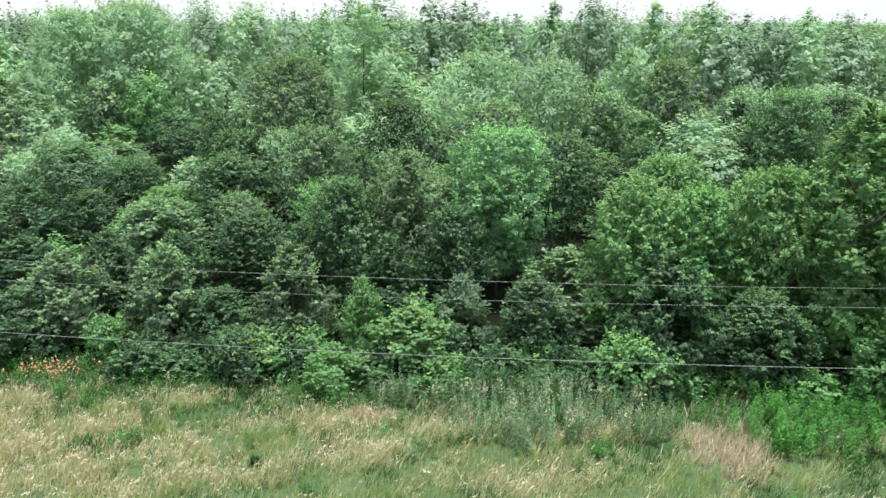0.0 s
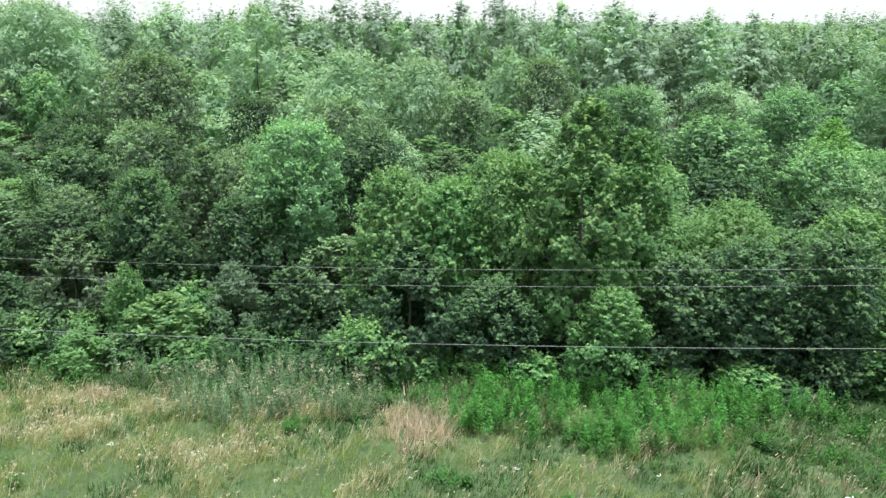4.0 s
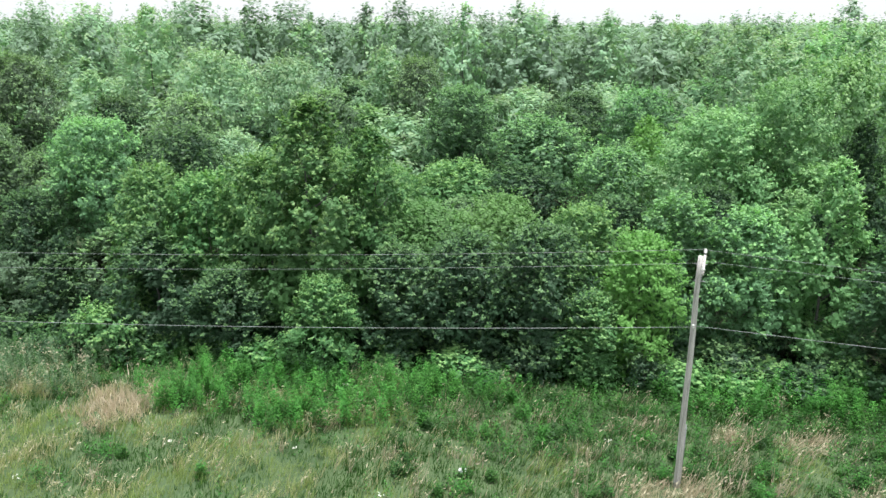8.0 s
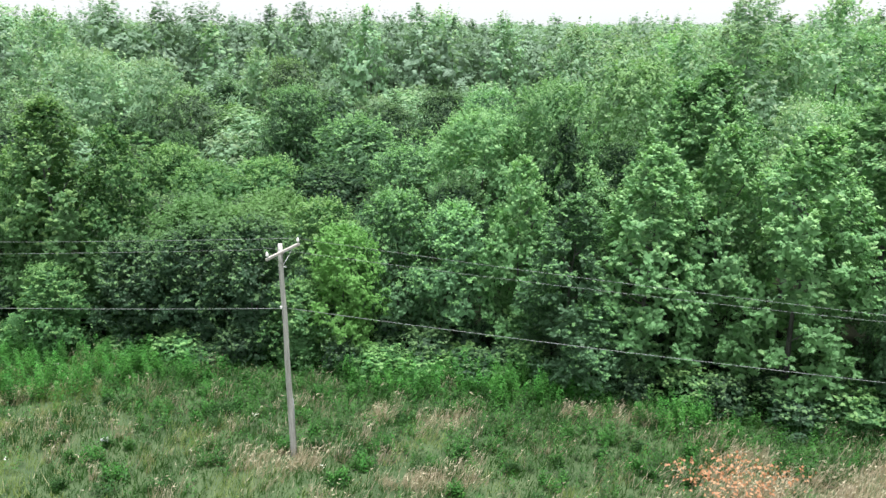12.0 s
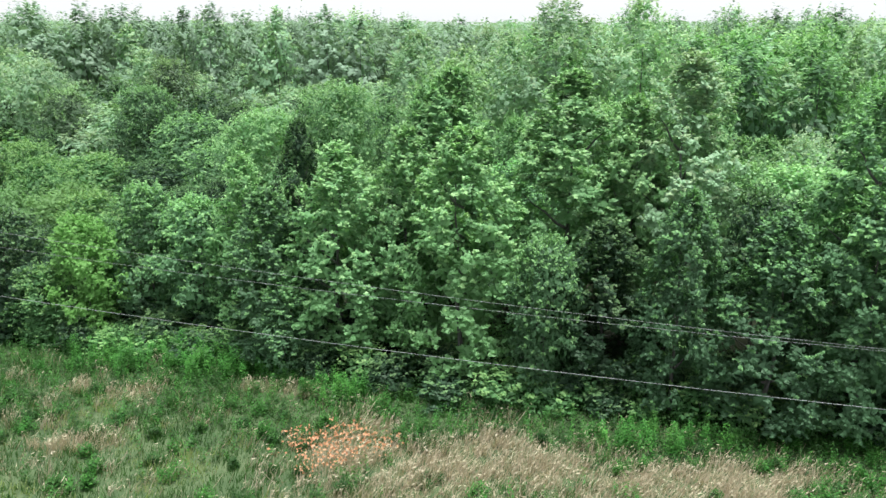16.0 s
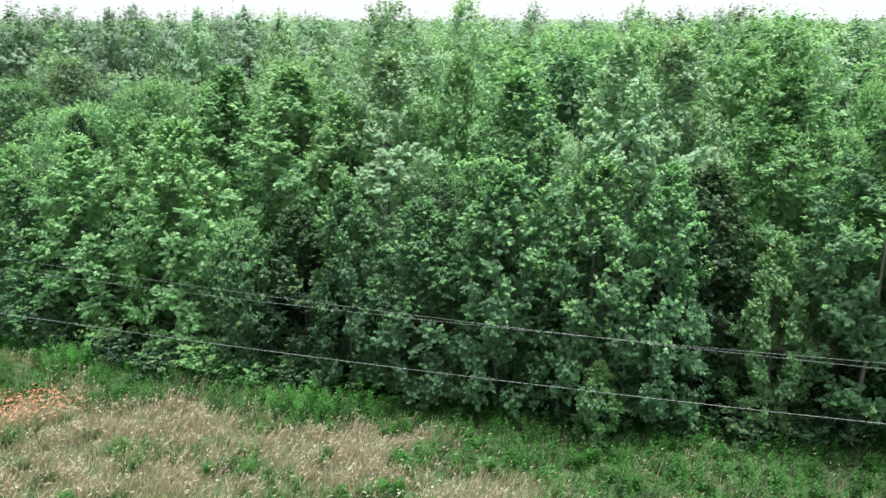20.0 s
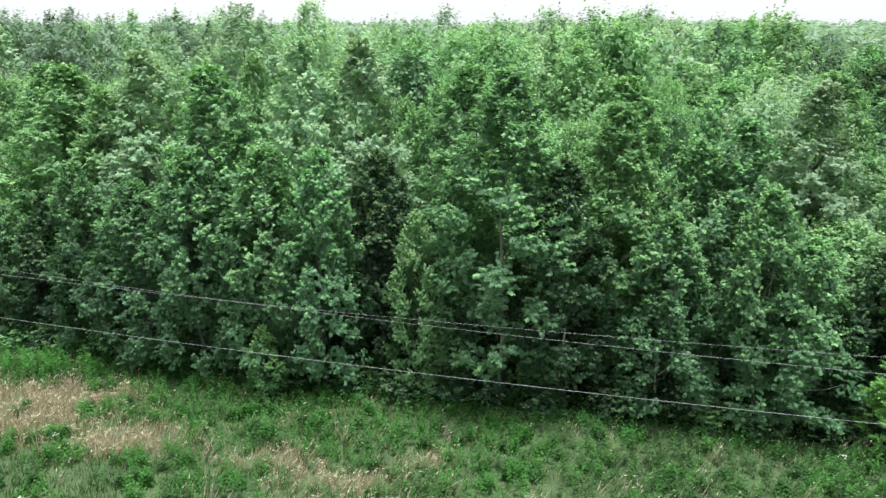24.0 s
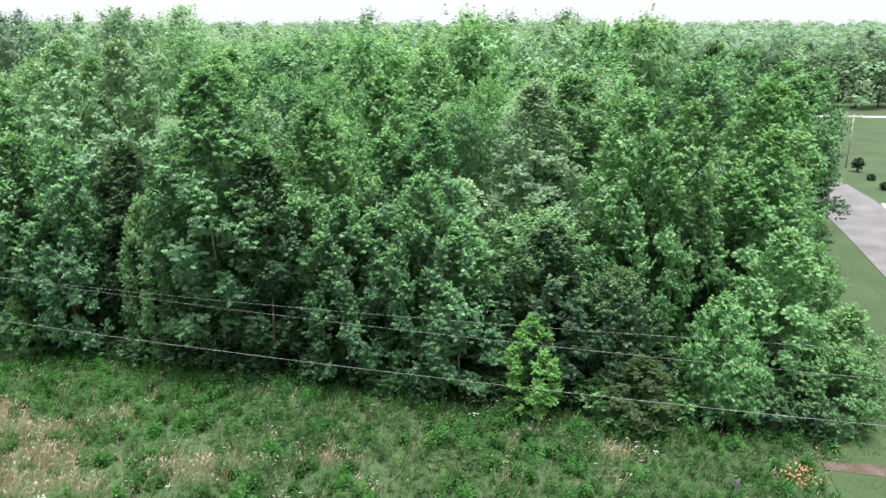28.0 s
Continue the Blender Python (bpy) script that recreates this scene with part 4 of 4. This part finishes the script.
def strewn(n, seed, near=11.0, past=1.6):
    r = np.random.default_rng(seed)
    x = -26 + 142 * r.random(n)
    e = np.interp(x, EDGE_X, EDGE_Y)
    y = e - near + (near + past) * r.random(n)
    z = np.array([ground_z(a, b) for a, b in zip(x, y)])
    keep = (x < 114.8) | (y > 13.2)
    return r, x[keep], y[keep], z[keep]


def spears(r, x, y, z, height, width, lean, material, name, label, droop=0.25):
    """Grass in tufts: slim triangles, blown to one side, taller in some spots than in others."""
    n = len(x)
    heart = r.integers(0, n, n // 6 + 1)[r.integers(0, n // 6 + 1, n)]
    gather = (r.random(n) < 0.45) & (n > 60)
    x, y, z = np.where(gather, x[heart] + r.normal(size=n) * 0.07, x), np.where(gather, y[heart] + r.normal(size=n) * 0.07, y), np.where(gather, z[heart], z)
    swell = 0.75 + 0.3 * np.sin(x * 1.3 + 1.7 * np.sin(y * 0.9)) * np.sin(y * 1.6 + x * 0.4) + 0.2 * np.sin(x * 3.9) * np.sin(y * 4.3 + 1)
    h = height * (0.5 + 0.7 * r.random(n)) * np.clip(swell, 0.35, 1.4)
    a = r.random(n) * 6.28
    side = np.stack([np.cos(a), np.sin(a), np.zeros(n)], axis=1) * (width * (0.6 + 0.8 * r.random(n)))[:, None]
    base = np.stack([x, y, z - 0.03], axis=1)
    tip = base + np.stack([lean * h + r.normal(size=n) * droop * h, r.normal(size=n) * droop * h, h], axis=1)
    me = flat_mesh(name, np.stack([base - side, base + side, tip], axis=1), 3, material)
    return tagged(new(name, me), label, "grass", kind="stuff"), tip


def herbs(r, x, y, z, height, count, leaf, material, name, label, wide=0.16, category="weeds"):
    """Upright leafy weeds: leaves round an unseen thin stalk, smaller towards the top."""
    n = len(x)
    h = height * (0.6 + 0.6 * r.random(n))
    q = np.linspace(0.12, 1.0, count)[None, :] + r.normal(size=(n, count)) * 0.03
    a = np.arange(count)[None, :] * 2.4 + r.random((n, 1)) * 6.28
    rad = wide * (1.15 - 0.75 * q) * np.sqrt(0.15 + 0.85 * r.random((n, count)))
    pos = np.stack([x[:, None] + np.cos(a) * rad, y[:, None] + np.sin(a) * rad, z[:, None] + h[:, None] * q], axis=2)
    out = np.stack([np.cos(a), np.sin(a), 0.25 + 0.9 * np.clip(q, 0, 1) ** 3], axis=2).reshape(-1, 3)
    nor = np.stack([-np.cos(a) * 0.4, -np.sin(a) * 0.4, np.ones_like(a)], axis=2).reshape(-1, 3) + r.normal(size=(n * count, 3)) * 0.3
    s = (leaf * (1.15 - 0.45 * q) * (0.7 + 0.6 * r.random((n, count)))).reshape(-1)
    me = flat_mesh(name, blades(pos.reshape(-1, 3), nor, out + r.normal(size=(n * count, 3)) * 0.25, s, 0.5), 4, material)
    at = me.attributes.new("plant", "FLOAT", "FACE")
    at.data.foreach_set("value", np.repeat(r.random(n), count).astype(np.float32))
    return tagged(new(name, me), label, category, kind="stuff")


def patchy(x, y, size, seed):
    """Slow noise between 0 and 1 over the meadow."""
    a = np.sin(x / size + seed) * np.sin(y / size * 1.3 + seed * 2.1) + 0.6 * np.sin(x / size * 2.3 - y / size * 1.7 + seed) + 0.4 * np.sin(x / size * 4.1 + y / size * 3.3 + seed * 3)
    return np.clip(0.5 + 0.35 * a, 0, 1)


def meadow():
    r, x, y, z = strewn(230000, 21)
    dry = inside(x, y, DRY + RUSTY, seed=1)
    e = y - np.interp(x, EDGE_X, EDGE_Y)
    yellow = patchy(x, y, 1.7, 0.4) * np.where(x < 11, 2.3, np.where(x < 25, 1.25, np.where(x < 62, 0.8, 0.4))) * np.clip((-e - 0.5) / 4, 0, 1) > 0.45 + 0.4 * r.random(len(x))
    green = (dry < 0.6) & ~yellow & (r.random(len(x)) < np.where(x < 62, 1.0, np.where(x < 86, 0.75, 0.35)))
    spears(r, x[green], y[green], z[green], 0.5, 0.015, 0.18, GRASS, "meadow_grass", "long green meadow grass blown to one side")
    yellow &= dry < 0.6
    spears(r, x[yellow], y[yellow], z[yellow], 0.55, 0.014, 0.25, PALE_GRASS, "ripening_grass", "yellowish ripening meadow grass", 0.3)
    # coarser, thinner grass towards the open field
    r = np.random.default_rng(41)
    x = -40 + 160 * r.random(60000)
    y = np.interp(x, EDGE_X, EDGE_Y) - 10.8 - 16 * r.random(len(x)) ** 1.5
    z = np.array([ground_z(a, b) for a, b in zip(x, y)])
    dull = r.random(len(x)) < patchy(x, y, 2.4, 1.4) * 0.8
    for some, material, words in ((~dull, GRASS, "long green grass of the open field"), (dull, PALE_GRASS, "yellowish grass of the open field")):
        spears(r, x[some], y[some], z[some], 0.45, 0.03, 0.2, material, "field_grass", words, 0.3)
    # straw, thick in the dry patches and thin elsewhere
    r, x, y, z = strewn(400000, 22, past=0.2)
    dry = inside(x, y, DRY, soft=0.7, seed=1)
    veil = 0.16 * np.clip(patchy(x, y, 1.1, 2.0) * 2 - 0.9, 0, 1) * np.where(x < 12, 2.3, np.where(x < 24, 1.5, np.where(x < 66, 0.9, 0.25)))
    keep = r.random(len(x)) < dry * np.where(x > 72, 0.8, 1.0) * (0.5 + 0.5 * (patchy(x, y, 0.7, 3.0) > 0.3)) + veil + 0.006
    x, y, z = x[keep], y[keep], z[keep]
    tips = []
    for some, material, words in ((x < 27, PALE_STRAW, "pale yellow ripe grass in tufts, leaning over"), (x >= 27, STRAW, "pale dry straw grass lying over in patches")):
        tips.append(spears(r, x[some], y[some], z[some], 0.72, 0.015, 0.34, material, "dry_grass", words, 0.32)[1])
    tip = np.concatenate(tips)
    head = tip[r.random(len(tip)) < 0.1 + 0.35 * patchy(tip[:, 0], tip[:, 1], 0.35, 9.0)]
    m = len(head)
    me = flat_mesh("seed_heads", darts(head, r.normal(size=(m, 3)) + (0, -0.6, 0.6), np.array([0.6, 0, 0.7]) + r.normal(size=(m, 3)) * 0.3, 0.1 + 0.1 * r.random(m), 0.2), 3, SEED)
    tagged(new("seed_heads", me), "feathery pale grass seed heads", "grass", kind="stuff")
    # single wisps of dry grass among the herbs
    r, x, y, z = strewn(620, 44, past=0.3)
    fit = r.random(len(x)) < np.where(x < 14, 0.35, np.where(x < 68, 0.9, 0.5)) * (0.35 + 0.65 * patchy(x, y, 2.2, 6.0))
    x, y, z = np.repeat(x[fit], 26), np.repeat(y[fit], 26), np.repeat(z[fit], 26)
    x, y = x + r.normal(size=len(x)) * 0.22, y + r.normal(size=len(x)) * 0.16
    _, tip = spears(r, x, y, z, 0.95, 0.014, 0.3, RUST, "dry_wisps", "single wisps of pinkish dry grass among the herbs", 0.25)
    tip = tip[r.random(len(tip)) < 0.5]
    m = len(tip)
    me = flat_mesh("wisp_heads", darts(tip, r.normal(size=(m, 3)) + (0, -0.6, 0.6), np.array([0.6, 0, 0.7]) + r.normal(size=(m, 3)) * 0.3, 0.1 + 0.08 * r.random(m), 0.24), 3, SEED)
    tagged(new("wisp_heads", me), "feathery seed heads of the dry wisps", "grass", kind="stuff")
    r, x, y, z = strewn(330000, 23)
    keep = inside(x, y, RUSTY, soft=0.5, seed=4) * 0.95 > r.random(len(x))
    spears(r, x[keep], y[keep], z[keep], 0.8, 0.022, 0.1, RUST, "reddish_dead_grass", "reddish tan dead weeds in a patch", 0.3)
    r = np.random.default_rng(43)
    x, y = 114.9 + 9 * r.random(30000), 6.2 + 14 * r.random(30000)
    on = (x > 115.2 + np.maximum(y - 12.2, 0) * 0.37) & ((y < 12.2) | (y > 13.0))
    spears(r, x[on], y[on], np.full(on.sum(), 0.04), 0.11, 0.012, 0.1, GRASS, "lawn_grass", "short mown grass blades on the lawn", 0.5)
    # weeds
    r, x, y, z = strewn(13000, 24, past=2.2)
    keep = inside(x, y, TALL_WEED, seed=2) > 0.25 + 0.4 * r.random(len(x))
    herbs(r, x[keep], y[keep], z[keep], 1.35, 84, 0.125, WEED, "tall_weeds", "bright green leafy weeds, waist-high, in dense stands", 0.25)
    r, x, y, z = strewn(15000, 45, past=2.2)
    keep = inside(x, y, DARK_WEED, seed=6) > 0.25 + 0.4 * r.random(len(x))
    herbs(r, x[keep], y[keep], z[keep], 1.4, 70, 0.11, SHADY_WEED, "dark_weeds", "tall dark green leafy weeds at the wood's foot", 0.17)
    r, x, y, z = strewn(22000, 25)
    keep = inside(x, y, GREY_WEED, seed=3) > 0.25 + 0.45 * r.random(len(x))
    herbs(r, x[keep], y[keep], z[keep], 1.5, 60, 0.085, MUGWORT, "grey_weeds", "tall grey-green weeds in a dense stand", 0.11)
    some = keep & (r.random(len(x)) < 0.5) & (patchy(x, y, 0.9, 7.0) > 0.45)
    o = np.stack([x, y, z + 1.05], axis=1)[some]
    o = (o[:, None] + r.normal(size=(len(o), 8, 3)) * np.array([0.07, 0.07, 0.14])).reshape(-1, 3)
    m = len(o)
    me = flat_mesh("weed_seed_heads", darts(o, r.normal(size=(m, 3)) + (0, -0.6, 0.6), r.normal(size=(m, 3)), 0.06 + 0.06 * r.random(m), 0.6), 3, SEED)
    tagged(new("weed_seed_heads", me), "pale fluffy seed heads over the grey weeds", "weeds", kind="stuff")
    r, x, y, z = strewn(28000, 26, past=2.5)
    e = y - np.interp(x, EDGE_X, EDGE_Y)
    thick = np.clip(0.08 + 0.16 * (e + 4.5) + 0.7 * np.clip(patchy(x, y, 1.3, 5.0) * 2 - 1, 0, 1) + 0.62 * (x > 64) + 0.12 * (x > 24) - 0.25 * ((x < 22) & (e < -4)) + 0.28 * ((x > 17) & (x < 62)), 0.04, 0.9)
    keep = (r.random(len(x)) < thick) & (inside(x, y, DRY + RUSTY, seed=1) < 0.5)
    pick = r.random(len(x)) < patchy(x, y, 0.8, 1.0) + 0.3 * (x > 92) - 0.3 * ((x > 72) & (x < 90))
    a, b = keep & pick, keep & ~pick
    herbs(r, x[a], y[a], z[a], 0.75, 13, 0.125, HERB, "low_herbs", "low mixed green herbs between the grass", 0.13)
    herbs(r, x[b], y[b], z[b], 0.85, 13, 0.125, FRESH_HERB, "bright_herbs", "bright green herbs in clumps through the meadow", 0.12)
    # single bushy weeds that stand out as clumps
    for seed, material, tall, leaf, words in ((31, FRESH_HERB, 0.58, 0.15, "bright green bushy weeds standing in clumps"), (32, GRASS, 0.5, 0.13, "fresh green bushy weeds standing in clumps"), (33, HERB, 0.42, 0.14, "dull dark green bushy weeds standing in clumps")):
        r, x, y, z = strewn(330, seed, past=0.5)
        fit = (inside(x, y, RUSTY, seed=1) < 0.3) & (r.random(len(x)) < np.where(x < 24, 0.12, np.where(x < 66, 0.5, 1.0)) * np.clip(1.2 - inside(x, y, DRY, seed=1), 0.2, 1) * np.where((x < 24) & (seed == 33), 0.0, 1.0))
        x, y, z = x[fit], y[fit], z[fit]
        k, wide = 20, 0.18 + 0.45 * r.random(len(x)) ** 2
        a, q = r.random((len(x), k)) * 6.28, np.sqrt(r.random((len(x), k)))
        px, py = (x[:, None] + np.cos(a) * q * wide[:, None]).ravel(), (y[:, None] + np.sin(a) * q * wide[:, None]).ravel()
        herbs(r, px, py, np.repeat(z, k), tall, 11, leaf, material, "bushy_weeds", words, 0.17)
    # flowers
    r, x, y, z = strewn(120000, 27)
    keep = inside(x, y, ORANGE_AT, seed=5) * 0.75 > r.random(len(x))
    o = np.stack([x, y, z + 0.45 + 0.4 * r.random(len(x))], axis=1)[keep]
    m = len(o)
    me = flat_mesh("orange_blooms", blades(o, r.normal(size=(m, 3)) * 0.5 + (0, -0.5, 0.8), r.normal(size=(m, 3)), 0.08 + 0.08 * r.random(m), 0.7), 4, ORANGE)
    tagged(new("orange_blooms", me), "orange blooms and dying leaves in a patch of straw", "flowers", kind="stuff")
    keep = r.random(len(x)) < 0.00025
    o = np.stack([x, y, z + 0.55 + 0.15 * r.random(len(x))], axis=1)[keep]
    o = (o[:, None] + r.normal(size=(len(o), 7, 3)) * np.array([0.07, 0.07, 0.02])).reshape(-1, 3)
    m = len(o)
    me = flat_mesh("white_umbels", blades(o, r.normal(size=(m, 3)) * 0.2 + (0, -0.2, 1), r.normal(size=(m, 3)), np.full(m, 0.07), 0.9), 4, WHITE)
    tagged(new("white_umbels", me), "small white umbel flowers dotted through the meadow", "flowers", kind="stuff")


meadow()

# ---- the yard beyond the lane ----


def yard_bush(x, y, height, radius, stem, words):
    b = thing("yard_bush", x, y, 0.03, words, "bush", "clipped bushes in the yard")
    me = crown_mesh("foliage", int(x * 7), "round", radius, stem, height, 12, 110, 12, 0.16, (LEAF["deep"],))
    child("foliage", me, b)
    for i in range(3 if stem > 0.2 else 1):
        a = i * 2.1
        v, f = tube([(0.05 * math.cos(a), 0.05 * math.sin(a), -0.05), (0.2 * math.cos(a), 0.2 * math.sin(a), stem + 0.2), (0.3 * math.cos(a), 0.3 * math.sin(a), height * 0.6)], [0.05, 0.04, 0.02], 6)
        child("stem", mesh_of("stem", v, f, BARK), b)
    return b


yard_bush(139.7, 76.5, 1.5, 0.6, 0.4, "dark clipped bush on bare stems on the lawn")
yard_bush(139.3, 71.6, 0.6, 0.36, 0.0, "small round dark bush on the lawn")
yard_bush(138.7, 66.5, 0.7, 0.42, 0.0, "round dark bush on the lawn beside the lane")


def thin_pole(x, y, height):
    p = thing("service_pole", x, y, 0.0, "thin pale wooden service pole on the lawn's edge", "utility pole")
    child("shaft", mesh_of("shaft", *tube([(0, 0, -0.3), (0.04, 0, height * 0.5), (0, 0, height)], [0.1, 0.085, 0.07], 10), ARM), p)
    child("crossarm", mesh_of("crossarm", *tube([(-0.9, 0, height - 0.3), (0.9, 0, height - 0.3)], [0.06, 0.06], 6), ARM), p)
    for k in (-0.8, 0.8):
        child("insulator", mesh_of("insulator", *lathe([(0.03, 0), (0.07, 0.04), (0.05, 0.1), (0.06, 0.16), (0.02, 0.2)]), PORCELAIN), p, "", pose(k, 0, height - 0.25))


thin_pole(139.3, 79.0, 6.4)


def scrap(x, y):
    """White plastic scraps caught in the grass."""
    z = ground_z(x, y) + 0.3
    p = thing("litter", x, y, z - 0.32, "crumpled white plastic scraps caught in the grass", "litter")
    for k, (dx, w, h) in enumerate(((-0.06, 0.10, 0.08), (0.10, 0.045, 0.11))):
        bm = bmesh.new()
        bmesh.ops.create_icosphere(bm, subdivisions=2, radius=0.5)
        for q in bm.verts:
            q.co *= 1 + 0.35 * noise.noise(q.co * 3 + Vector((k * 5, 0, 0)))
            q.co.x, q.co.y, q.co.z = q.co.x * w * 2 + dx, q.co.y * 0.2, q.co.z * h * 2 + 0.32
        part("scrap", bm, PLASTIC, p)


scrap(26.8, 20.6)


def dead_stump(x, y):
    """The grey remains of a trunk in the weeds by the corner."""
    z = ground_z(x, y)
    p = thing("tree_stump", x, y, z, "bleached grey broken stump in the weeds", "stump")
    child("trunk", mesh_of("trunk", *tube([(0, 0, -0.2), (0.03, 0.02, 0.35), (0.1, 0.05, 0.7), (0.15, 0.08, 0.86)], [0.17, 0.14, 0.1, 0.03], 9), BARK), p)
    child("broken_limb", mesh_of("broken_limb", *tube([(0.05, 0, 0.5), (-0.2, -0.1, 0.75), (-0.3, -0.12, 0.95)], [0.07, 0.05, 0.02], 6), BARK), p)


dead_stump(111.2, 10.2)
